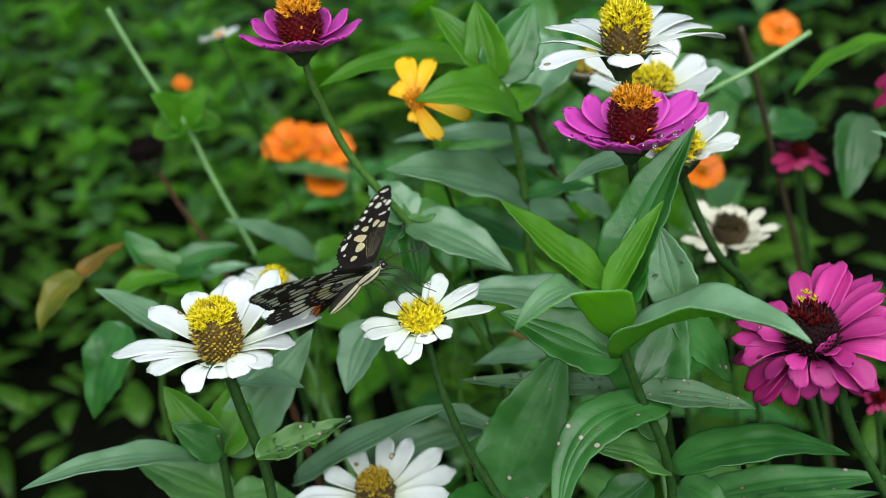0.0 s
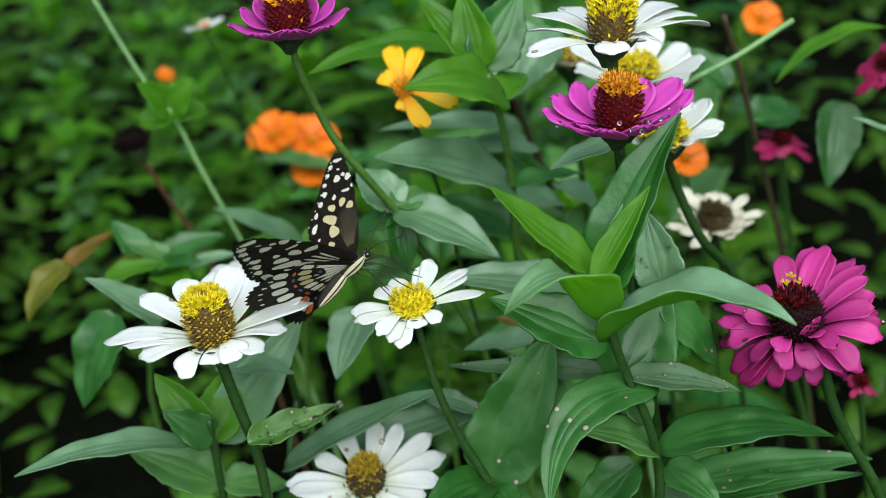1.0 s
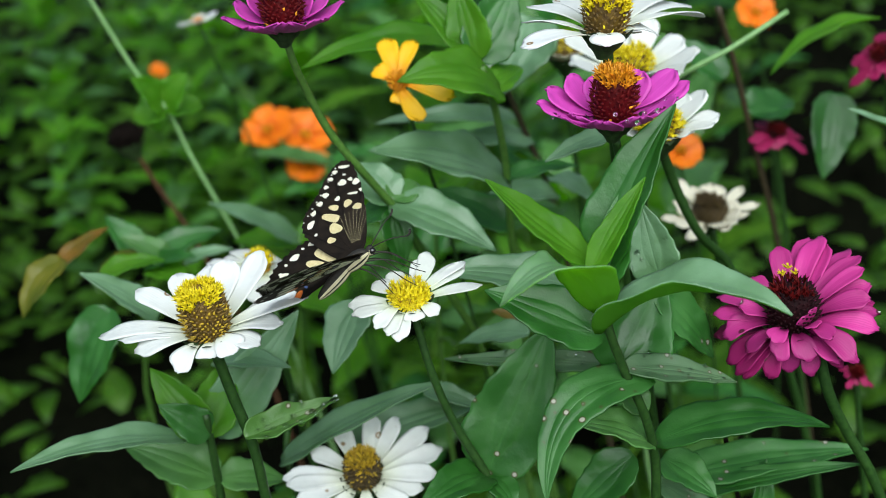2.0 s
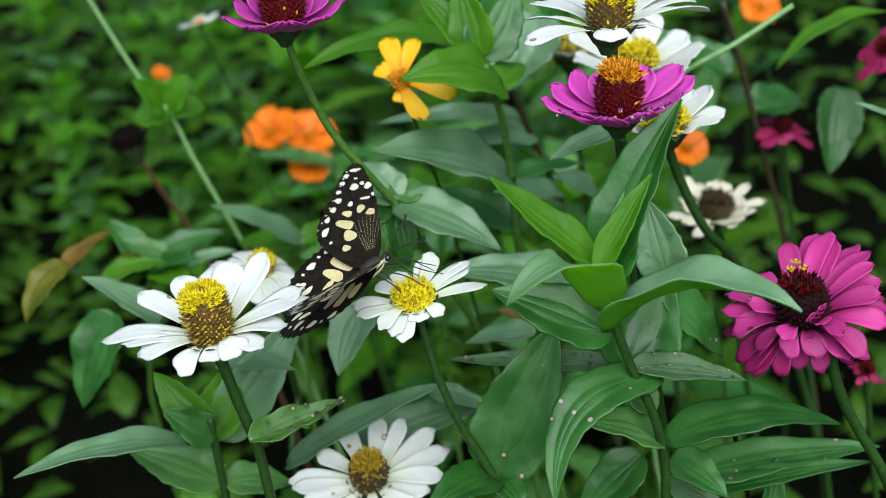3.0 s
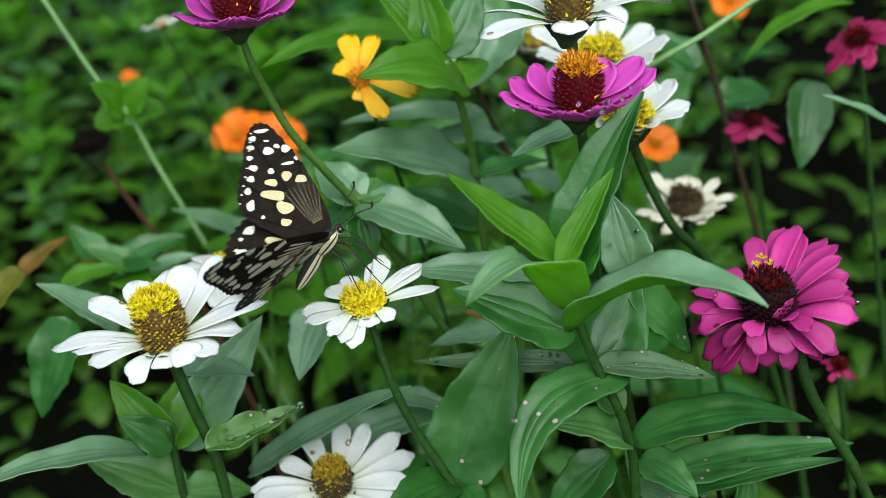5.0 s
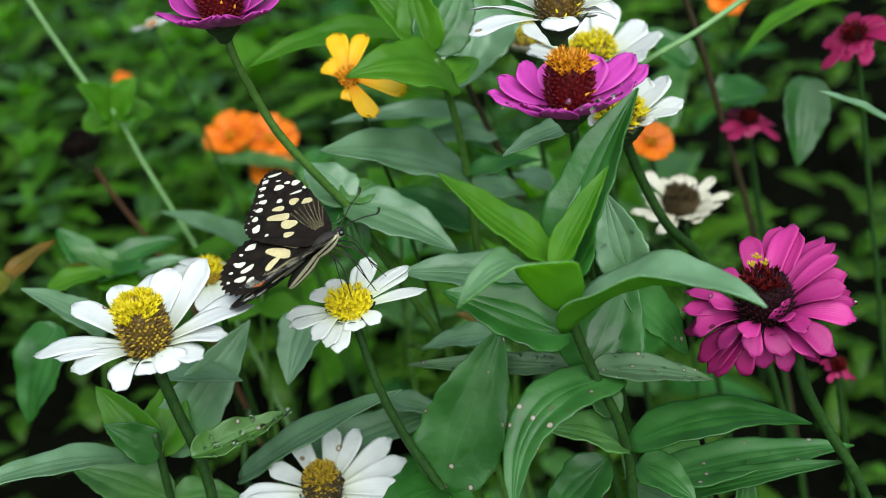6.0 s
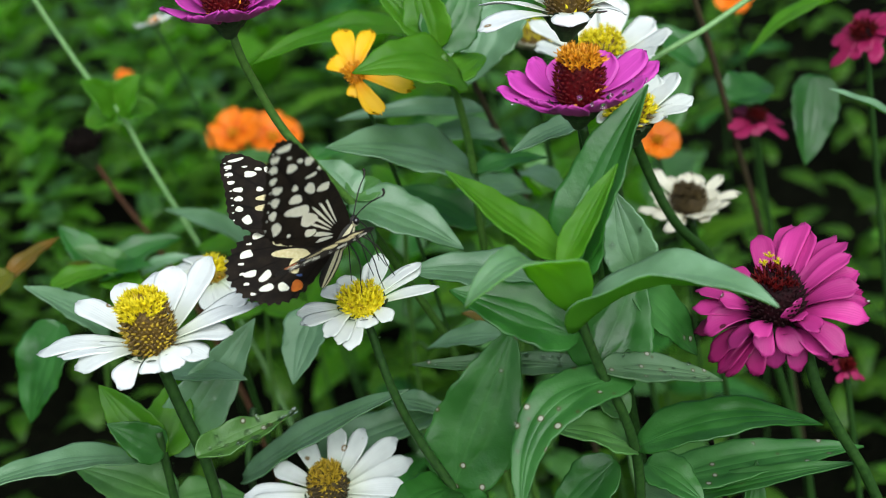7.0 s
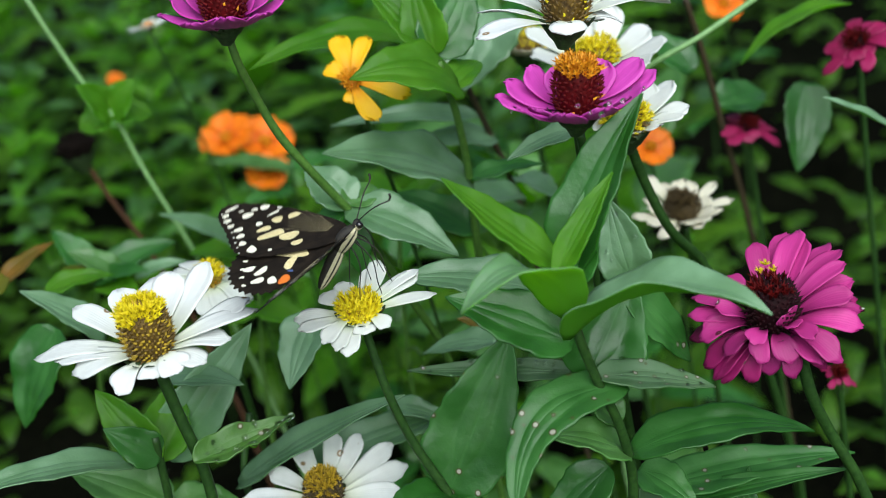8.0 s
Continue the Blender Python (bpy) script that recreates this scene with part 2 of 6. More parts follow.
def leaf_mesh(bm, base, tip, width, arch, facing, fold=0.25, twist=0.0, tilt=0.0, rows=22, cols=21, wave=0.06, seed=0, thick=0.0005, crest=None):
    """An ovate zinnia leaf from its base to its tip, bowed towards facing (or over a crest), creased along the midrib and two side veins."""
    base, tip, facing = Vector(base), Vector(tip), Vector(facing).normalized()
    along = tip - base
    n0 = (facing - along * (facing.dot(along) / along.length_squared)).normalized()
    ctrl = Vector(crest) * 2 - (base + tip) / 2 if crest else (base + tip) / 2 + n0 * (arch * 2)
    rnd = random.Random(seed)
    ph1, ph2 = rnd.uniform(0, 6.3), rnd.uniform(0, 6.3)
    grid, uvs = [], []
    for i in range(rows):
        t = i / (rows - 1)
        p = base * (1 - t) ** 2 + ctrl * (2 * t * (1 - t)) + tip * t * t
        tan = ((ctrl - base) * (1 - t) + (tip - ctrl) * t).normalized()
        s = tan.cross(n0).normalized()
        n = s.cross(tan).normalized()
        q = Matrix.Rotation(tilt + twist * t, 3, tan)
        s, n = q @ s, q @ n
        if t < 0.3:
            w = width / 2 * math.sqrt(max(0.05, 1 - ((0.3 - t) / 0.31) ** 2))
        else:
            g = (t - 0.3) / 0.7
            w = width / 2 * max(0.015, (1 - g) ** 0.95 * (1 + 0.72 * g))
        line, uvl = [], []
        for j in range(cols):
            v = -1 + 2 * j / (cols - 1)
            a = abs(v)
            lift = fold * a * w * (0.6 + 0.4 * a) - 0.07 * w * math.sin(a * 3.1416)
            if cols > 9:
                lane = (0.06 + 0.36 * min(1.0, t / 0.4)) * (1 - 0.5 * max(0.0, t - 0.5))
                lift += 0.065 * w * (math.sin(min(1.0, a / lane) * 3.1416) ** 2 * 0.6 if a < lane else 0.9 * math.sin((a - lane) / (1 - lane) * 3.1416))
                lift += 0.012 * w * math.sin(t * 34 - a * 9 + (ph2 if v > 0 else ph1)) * math.sin(a * 3.1416)
            lift += wave * w * a * a * math.sin(t * 15 + (ph1 if v > 0 else ph2)) * 1.5
            edge = 1 + 0.04 * a * math.sin(t * 41 + ph1 + 3 * v)
            line.append(p + s * (v * w * edge) + n * lift)
            uvl.append((v * 0.5 + 0.5, t))
        grid.append(line)
        uvs.append(uvl)
    sheet(bm, grid, uvs, 0, 1, thick)


COUNT = [0]


def leaf(plant, base, tip, width, arch, facing, mat=LEAF, label="", **kw):
    COUNT[0] += 1
    bm = bmesh.new()
    leaf_mesh(bm, base, tip, width, arch, facing, seed=COUNT[0], **kw)
    return part("leaf", bm, [mat, mat if mat is LEAF_RED else LEAF_UNDER], plant, label)


def smooth_line(pts, steps=7):
    """Points of a smooth curve through pts."""
    pts = [Vector(p) for p in pts]
    n = len(pts)
    gap = [(pts[i + 1] - pts[i]).length for i in range(n - 1)]
    slope = []
    for i in range(n):
        if i == 0:
            slope.append((pts[1] - pts[0]) / gap[0])
        elif i == n - 1:
            slope.append((pts[-1] - pts[-2]) / gap[-1])
        else:
            slope.append(((pts[i] - pts[i - 1]) / gap[i - 1] * gap[i] + (pts[i + 1] - pts[i]) / gap[i] * gap[i - 1]) / (gap[i] + gap[i - 1]))
    out = []
    for i in range(n - 1):
        a, b, ta, tb = pts[i], pts[i + 1], slope[i] * gap[i], slope[i + 1] * gap[i]
        for k in range(steps):
            t = k / steps
            out.append(a * (2 * t ** 3 - 3 * t * t + 1) + ta * (t ** 3 - 2 * t * t + t) + b * (3 * t * t - 2 * t ** 3) + tb * (t ** 3 - t * t))
    out.append(pts[-1])
    return out


def tube(bm, pts, radii, sides=8, slot=0):
    n = len(pts)
    prev = None
    ref = Vector((0.3, 0.9, 0.2))
    for i, p in enumerate(pts):
        tan = (pts[min(i + 1, n - 1)] - pts[max(i - 1, 0)]).normalized()
        a = (ref - tan * ref.dot(tan)).normalized()
        b = tan.cross(a)
        r = radii[0] + (radii[1] - radii[0]) * i / max(1, n - 1)
        ring = [bm.verts.new(p + (a * math.cos(6.2832 * k / sides) + b * math.sin(6.2832 * k / sides)) * r) for k in range(sides)]
        if prev:
            for k in range(sides):
                f = bm.faces.new((prev[k], prev[(k + 1) % sides], ring[(k + 1) % sides], ring[k]))
                f.material_index = slot
        else:
            bm.faces.new(ring[::-1]).material_index = slot
        prev = ring
    bm.faces.new(prev).material_index = slot


def stem(plant, pts, r_top=0.0019, r_base=0.0026, mat=STEM, hairs=0, name="stem"):
    bm = bmesh.new()
    line = smooth_line(pts)
    tube(bm, line, (r_top * 0.78, r_base * 0.70))
    rnd = random.Random(len(line))
    for _ in range(hairs):
        i = rnd.randrange(len(line) - 1)
        p = line[i].lerp(line[i + 1], rnd.random())
        out = Vector((rnd.gauss(0, 1), rnd.gauss(0, 1), rnd.gauss(0, 0.4))).normalized()
        s = out.orthogonal().normalized() * 0.00008
        q = p + out * (r_top + 0.0014)
        bm.faces.new([bm.verts.new(p + s), bm.verts.new(p - s), bm.verts.new(q)])
    return part(name, bm, mat, plant)


def to_ground(p, lean=(0.06, 0.01)):
    """The foot of a stem whose lowest seen point is p."""
    return (p[0] + lean[0], p[1] + lean[1], 0.0)


def axes(n):
    n = Vector(n).normalized()
    x = Vector((1, 0, 0))
    x = (x - n * x.dot(n)).normalized()
    return x, n.cross(x), n


def petal_mesh(bm, length, rise, width, start=0.004, bow=0.12, cup=0.12, notch=0.05, seed=0, rows=10, cols=9, twist=0.0):
    """A strap-shaped ray floret along +x, notched at the tip, with fine ridges."""
    rnd = random.Random(seed)
    grid, uvs = [], []
    k1, k2 = rnd.uniform(0, 6.3), rnd.uniform(0.7, 1.3)
    side = rnd.uniform(-0.12, 0.12)
    for i in range(rows):
        t = i / (rows - 1)
        line, uvl = [], []
        w = width / 2 * (0.24 + 0.76 * math.sin(min(1.0, t * 1.15) * math.pi / 2)) * math.sqrt(1 - 0.84 * max(0, (t - 0.70) / 0.30) ** 2.4)
        for j in range(cols):
            v = -1 + 2 * j / (cols - 1)
            a = abs(v)
            x = start + (length - start) * t
            x -= t ** 6 * length * (0.05 * a ** 3 + notch * (0.5 + 0.5 * math.cos(v * 9.4 + k1 * 0.15)))
            z = rise * t ** 1.3 + bow * length * math.sin(math.pi * t * 0.93) * 0.6
            z += cup * w * (a * a - 0.3) * (1 - 0.6 * t) * k2 + 0.022 * w * math.cos(v * 9.4) - twist * v * w * t
            z += 0.05 * w * math.sin(7 * t + k1 + 2 * v)
            line.append(Vector((x, v * w + side * length * t * t, z)))
            uvl.append((v * 0.5 + 0.5, t))
        grid.append(line)
        uvs.append(uvl)
    sheet(bm, grid, uvs, 0, 0, -0.00035)


def disc_mesh(bm, r, h, seed=0, count=210, yellow_from=0.62, spike=0.0021, crown=True, flecks=0.16, hollow=1.1):
    """The cone of a zinnia: a solid core set with scales in spirals, florets open round its top. Slots: scale, floret."""
    rnd = random.Random(seed)

    def prof(s):
        return r * (1 - max(0, s) ** 6 * 0.3) * (0.80 + 0.2 * math.sin(math.pi * min(0.62, s))), h * s
    prev = None
    for i in range(9):
        s = i / 8
        rr, zz = prof(s)
        if i == 8:
            rr *= 0.75
        ring = [bm.verts.new((rr * 0.93 * math.cos(6.2832 * k / 18), rr * 0.93 * math.sin(6.2832 * k / 18), zz)) for k in range(18)]
        if prev:
            for k in range(18):
                bm.faces.new((prev[k], prev[(k + 1) % 18], ring[(k + 1) % 18], ring[k]))
        prev = ring
    bm.faces.new(prev)
    for i in range(count):
        f = (i + 0.5) / count
        ang = i * 2.39996
        if f < 0.78:
            s, g = f / 0.78, 0.0
            rr, zz = prof(s)
            out = Vector((math.cos(ang), math.sin(ang), 0.25 + 0.6 * s)).normalized()
        else:
            g = (f - 0.78) / 0.22
            rr = prof(1.0)[0] * math.sqrt(1 - g * 0.98)
            zz, s = h, 1.0
            out = Vector((math.cos(ang) * 0.5 * (1 - g), math.sin(ang) * 0.5 * (1 - g), 1)).normalized()
        p = Vector((rr * math.cos(ang), rr * math.sin(ang), zz))
        open_ = s > yellow_from + rnd.uniform(-0.08, 0.08) and (crown or rnd.random() < 0.5) and g < hollow
        ln = spike * rnd.uniform(0.7, 1.5) * (1.25 if open_ else 1.0)
        wd = spike * (0.42 if open_ else 0.27)
        a = out.orthogonal().normalized()
        b = out.cross(a)
        out = (out + Vector((rnd.uniform(-0.4, 0.4), rnd.uniform(-0.4, 0.4), rnd.uniform(-0.1, 0.6)))).normalized()
        slot = 1 if open_ else (2 if rnd.random() < flecks else 0)
        if open_:
            mid = p + out * ln * 0.6
            ring0 = [bm.verts.new(p + (a * math.cos(k * 1.2566) + b * math.sin(k * 1.2566)) * wd * 0.6) for k in range(5)]
            ring1 = [bm.verts.new(mid + (a * math.cos(k * 1.2566) + b * math.sin(k * 1.2566)) * wd * 0.7) for k in range(5)]
            for k in range(5):
                bm.faces.new((ring0[k], ring0[(k + 1) % 5], ring1[(k + 1) % 5], ring1[k])).material_index = slot
                d = a * math.cos((k + 0.5) * 1.2566) + b * math.sin((k + 0.5) * 1.2566)
                bm.faces.new((ring1[k], ring1[(k + 1) % 5], bm.verts.new(mid + d * wd * 1.7 + out * ln * 0.45))).material_index = slot
        else:
            q = bm.verts.new(p + out * ln)
            ring = [bm.verts.new(p + (a * math.cos(k * 1.5708) + b * math.sin(k * 1.5708)) * wd) for k in range(4)]
            for k in range(4):
                bm.faces.new((ring[k], ring[(k + 1) % 4], q)).material_index = slot


def calyx_mesh(bm, r, depth):
    """Overlapping green-black bracts under a flower head."""
    prof = [(0.0021, -depth), (r * 0.45, -depth * 0.72), (r * 0.8, -depth * 0.35), (r * 0.98, 0.0), (r * 0.6, 0.001)]
    prev = None
    for rr, zz in prof:
        ring = [bm.verts.new((rr * math.cos(0.349 * k), rr * math.sin(0.349 * k), zz)) for k in range(18)]
        if prev:
            for k in range(18):
                bm.faces.new((prev[k], prev[(k + 1) % 18], ring[(k + 1) % 18], ring[k]))
        prev = ring
    for tier in range(3):
        for k in range(12):
            a = (k + 0.5 * tier) * 0.5236
            rr, zz = r * (0.62 + 0.19 * tier), -depth * (0.55 - 0.24 * tier)
            d, s = Vector((math.cos(a), math.sin(a), 0)), Vector((-math.sin(a), math.cos(a), 0))
            p = d * rr + Vector((0, 0, zz))
            up = (d * 0.5 + Vector((0, 0, 0.9))).normalized()
            vs = [bm.verts.new(q) for q in (p - s * r * 0.24, p + s * r * 0.24, p + s * r * 0.2 + up * r * 0.3 + d * 0.0006, p + up * r * 0.42 + d * 0.0008, p - s * r * 0.2 + up * r * 0.3 + d * 0.0006)]
            bm.faces.new(vs)


def place(bm, at, axis):
    x, y, n = axes(axis)
    m = Matrix((x, y, n)).transposed().to_4x4()
    m.translation = at
    bm.transform(m)


def flower(plant, at, axis, petals, width, disc_r, disc_h, petal_mat, scale_mat, floret_mat, bow=0.1, cup=0.12, notch=0.05,
           drop=0.0, curl=0.25, count=210, yellow_from=0.62, crown=True, calyx=True, spike=0.0021, seed=1, label="", flecks=0.16, fleck_mat=None, hollow=1.1):
    """A zinnia flower head: cone, bracts beneath, and each ray floret as a petal of its own."""
    bm = bmesh.new()
    disc_mesh(bm, disc_r, disc_h, seed, count, yellow_from, spike, crown, flecks, hollow)
    place(bm, at, axis)
    head = part("flower_head", bm, [scale_mat, floret_mat, fleck_mat or floret_mat], plant, label)
    if calyx:
        bm = bmesh.new()
        calyx_mesh(bm, disc_r * 1.02, disc_r * 1.15)
        place(bm, at, axis)
        part("calyx", bm, CALYX, head)
    for i, (az, length, rise) in enumerate(petals):
        bm = bmesh.new()
        rnd = random.Random(seed * 97 + i)
        petal_mesh(bm, length, rise, width * rnd.uniform(0.88, 1.12), disc_r * 0.75, bow * rnd.uniform(0.7, 1.3), cup, notch, seed * 31 + i, twist=rnd.uniform(-curl, curl))
        bm.transform(Matrix.Rotation(radians(az), 4, "Z") @ Matrix.Translation((0, 0, 0.0008 * (i % 3) + drop)))
        place(bm, at, axis)
        part("petal", bm, petal_mat, head)
    return head


def ring(count, length, rise, seed=0, jitter=0.12, lift2=None):
    """Evenly spread petals, each a little its own."""
    rnd = random.Random(seed)
    out = []
    for i in range(count):
        out.append((360 * i / count + rnd.uniform(-9, 9), length * rnd.uniform(1 - jitter, 1 + jitter), rise + rnd.uniform(-0.1, 0.1) * length))
    return out


# ---- ground ----
bm = bmesh.new()
bmesh.ops.create_grid(bm, x_segments=120, y_segments=120, size=3.0)
for v in bm.verts:
    v.co.z = 0.03 * noise.noise(v.co * 3.0) + 0.012 * noise.noise(v.co * 14.0) - 0.03
    if max(abs(v.co.x), abs(v.co.y)) > 2.95:
        v.co = v.co * 200.0
        v.co.z = -0.03
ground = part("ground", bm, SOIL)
tagged(ground, "soil under the flower bed, coloured near black for the shade", "soil", kind="structure")

# ---- the plants in front ----
SWAYING = {}


def white_zinnia_beside_butterfly():
    z = SWAYING["small"] = thing("zinnia", to_ground((0.0188, 0.3974, 0.5311)), "white single zinnia with a lemon centre, bearing the butterfly", "flower", "zinnias")
    stem(z, [(0.0008, 0.4016, 0.606), (0.0019, 0.4008, 0.597), (0.0041, 0.3991, 0.5808), (0.0093, 0.3987, 0.5579), (0.0194, 0.3974, 0.531)] + [to_ground((0.0188, 0.3974, 0.5311))], 0.0018, 0.0026, hairs=60)
    flower(z, (0.0008, 0.4008, 0.6088), (0.009, -0.153, 0.988), [(173, 0.0228, 0.0), (-165, 0.0217, 0.0), (-142, 0.0185, -0.001), (-105, 0.0196, -0.002), (-83, 0.0112, -0.001), (-45, 0.0137, -0.001), (15, 0.0265, 0.0), (36, 0.0271, 0.0), (65, 0.0251, 0.002), (78, 0.0219, 0.003), (109, 0.0169, 0.002), (138, 0.0168, 0.001), (-123, 0.0184, -0.001), (47, 0.0272, 0.001)],
           0.0074, 0.00645, 0.0036, PETAL_CLEAN, FLORET, FLORET, bow=0.04, notch=0.015, count=120, yellow_from=0.72, spike=0.0021, seed=3)
    head = [c for c in z.children if c.name.startswith("flower_head")][0]
    for k in range(6):
        bm = bmesh.new()
        disc_mesh(bm, 0.0007, 0.0034, 80 + k, 14, 0.4, 0.0012)
        a = radians(60 + 42 * k)
        place(bm, Vector((0.0008 + 0.0053 * math.cos(a), 0.4008 + 0.0053 * math.sin(a), 0.6112)), (0.4 * math.cos(a), 0.4 * math.sin(a), 0.9))
        part("floret", bm, [SCALE_OCHRE, FLORET, FLORET], head, "open yellow floret standing up")
    leaf(z, (0.0194, 0.3974, 0.5315), (0.0502, 0.4131, 0.5851), 0.03212, 0.00161, (0.19, -0.54, 0.82), LEAF_SPOT, fold=0.15)
    leaf(z, (0.0194, 0.3974, 0.5315), (-0.007, 0.3719, 0.5388), 0.01819, 0.00421, (0.0, -0.38, 0.93), LEAF)
    leaf(z, (0.0194, 0.3974, 0.5315), (0.0283, 0.3804, 0.527), 0.01553, 0.00194, (0.33, -0.24, 0.91), LEAF)


def white_zinnia_with_cone():
    z = thing("zinnia", to_ground((-0.0649, 0.3899, 0.5408)), "white zinnia with a tall olive and yellow cone", "flower", "zinnias")
    stem(z, [(-0.0703, 0.3918, 0.6038), (-0.0686, 0.3922, 0.5877), (-0.0651, 0.3915, 0.5629), (-0.0648, 0.3908, 0.5395)] + [to_ground((-0.0649, 0.3899, 0.5408))], 0.0026, 0.0028, hairs=40)
    flower(z, (-0.0708, 0.3925, 0.6111), (-0.026, -0.079, 0.996), [(163, 0.0422, 0.0), (177, 0.0336, 0.0), (-165, 0.0269, -0.002), (-130, 0.0193, -0.003), (-78, 0.0135, -0.002), (-49, 0.0172, -0.002), (-26, 0.0209, -0.001), (0, 0.0265, 0.0), (12, 0.0365, 0.002), (19, 0.0358, 0.004), (51, 0.035, 0.012), (78, 0.03, 0.01), (95, 0.0335, 0.008), (116, 0.0323, 0.008), (142, 0.0342, 0.008)],
           0.0112, 0.0078, 0.0180, PETAL_WHITE, SCALE_OLIVE, FLORET, bow=0.10, notch=0.025, count=560, yellow_from=0.86, seed=5, flecks=0.42, fleck_mat=SCALE_OCHRE, spike=0.0019, hollow=0.8)
    curl = leaf(z, (-0.0645, 0.3799, 0.5747), (-0.033, 0.4004, 0.5731), 0.01186, -0.00153, (0.01, -0.44, 0.9), LEAF_CHEWED, "curled leaf, chewed and spotted, beaded with drops", fold=0.7, wave=0.14)
    droplets_on(curl, 22, 0.0011, 5)


def withered_white_zinnia_low():
    z = thing("zinnia", to_ground((-0.0295, 0.4271, 0.499)), "white zinnia with blemished petals, low in the bed", "flower", "zinnias")
    stem(z, [(-0.0303, 0.4229, 0.5084), (-0.0303, 0.4299, 0.4786)] + [to_ground((-0.0316, 0.4254, 0.4857))], 0.0026, 0.0028)
    flower(z, (-0.0317, 0.424, 0.517), (0.063, -0.37, 0.927), [(169, 0.0333, 0.0), (-177, 0.0316, 0.0), (144, 0.0259, 0.0), (110, 0.0307, 0.003), (76, 0.0275, 0.005), (52, 0.0285, 0.005), (33, 0.0344, 0.003), (13, 0.0347, 0.0), (-2, 0.0302, 0.0), (-18, 0.025, 0.0), (-47, 0.0224, 0.0), (-86, 0.0224, 0.0), (-132, 0.024, 0.0), (-159, 0.029, 0.0)],
           0.0088, 0.00719, 0.01479, PETAL_WHITE, SCALE_BROWN, SCALE_OCHRE, bow=0.06, cup=0.3, notch=0.012, count=420, yellow_from=0.95, seed=8, flecks=0.16, fleck_mat=SCALE_OCHRE, spike=0.0016)


def magenta_zinnia():
    z = thing("zinnia", to_ground((0.1607, 0.3876, 0.5248)), "magenta double zinnia, petals pocked with pale spots", "flower", "zinnias")
    stem(z, [(0.1413, 0.3884, 0.5768), (0.145, 0.3875, 0.5577), (0.1527, 0.3894, 0.5377), (0.1618, 0.389, 0.5183)] + [to_ground((0.1606, 0.3871, 0.52))], 0.0027, 0.003, hairs=30)
    head = flower(z, (0.1325, 0.3896, 0.5864), (-0.055, -0.204, 0.977), [(149, 0.028, 0.003), (164, 0.0277, 0.0), (175, 0.0248, -0.002), (-162, 0.02, -0.003), (-128, 0.0168, -0.004), (-92, 0.017, -0.005), (-65, 0.0215, -0.005), (-48, 0.0264, -0.003), (-28, 0.0295, 0.0), (-9, 0.03, 0.003), (13, 0.0301, 0.006), (37, 0.0346, 0.008), (51, 0.0348, 0.009), (64, 0.0373, 0.009), (85, 0.031, 0.008), (116, 0.0234, 0.005)],
           0.0084, 0.00848, 0.0162, PETAL_MAGENTA, SCALE_DARK, SCALE_RED, bow=0.17, cup=0.42, notch=0.03, curl=0.5, count=320, yellow_from=0.95, crown=False, seed=11, flecks=0.03)
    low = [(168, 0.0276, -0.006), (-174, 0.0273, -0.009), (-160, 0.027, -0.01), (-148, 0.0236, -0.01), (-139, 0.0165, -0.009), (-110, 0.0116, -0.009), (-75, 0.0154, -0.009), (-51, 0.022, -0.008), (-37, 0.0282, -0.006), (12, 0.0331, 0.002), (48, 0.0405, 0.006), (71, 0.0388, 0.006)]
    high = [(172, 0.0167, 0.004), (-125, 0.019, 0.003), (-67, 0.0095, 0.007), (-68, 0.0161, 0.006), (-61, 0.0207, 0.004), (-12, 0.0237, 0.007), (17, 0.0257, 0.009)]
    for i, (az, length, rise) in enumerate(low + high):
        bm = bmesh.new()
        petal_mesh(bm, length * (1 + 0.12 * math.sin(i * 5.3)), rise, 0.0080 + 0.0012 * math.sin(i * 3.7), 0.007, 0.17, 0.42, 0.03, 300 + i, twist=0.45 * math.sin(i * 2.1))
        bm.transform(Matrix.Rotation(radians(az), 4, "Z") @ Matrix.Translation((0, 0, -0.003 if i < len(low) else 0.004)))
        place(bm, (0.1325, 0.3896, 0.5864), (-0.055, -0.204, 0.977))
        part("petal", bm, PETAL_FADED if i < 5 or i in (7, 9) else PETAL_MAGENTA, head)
    for i in range(3):
        bm = bmesh.new()
        disc_mesh(bm, 0.0004, 0.0006, 60 + i, 6, 0.1, 0.0010)
        place(bm, Vector((0.1258, 0.3783, 0.6133)) + Vector((0.0021 * i, 0.001 * (i % 2), 0.0016 * math.sin(i * 1.7))), (-0.173, -0.074, 0.982))
        part("floret", bm, [FLORET, FLORET, FLORET], head, "open yellow floret")


def droplets(parent, spots, size):
    for i, at in enumerate(spots):
        bm = bmesh.new()
        bmesh.ops.create_uvsphere(bm, u_segments=10, v_segments=7, radius=size * (0.7 + 0.2 * (i % 4)))
        bm.transform(Matrix.Translation(at))
        part("water_drop", bm, WATER, parent)


def droplets_on(blade_, count, size, seed):
    """Drops beaded along the surface of a leaf or petal."""
    rnd = random.Random(seed)
    vs = blade_.data.vertices
    half = len(vs) // 2
    droplets(blade_, [vs[rnd.randrange(half // 8, half)].co.copy() for _ in range(count)], size)


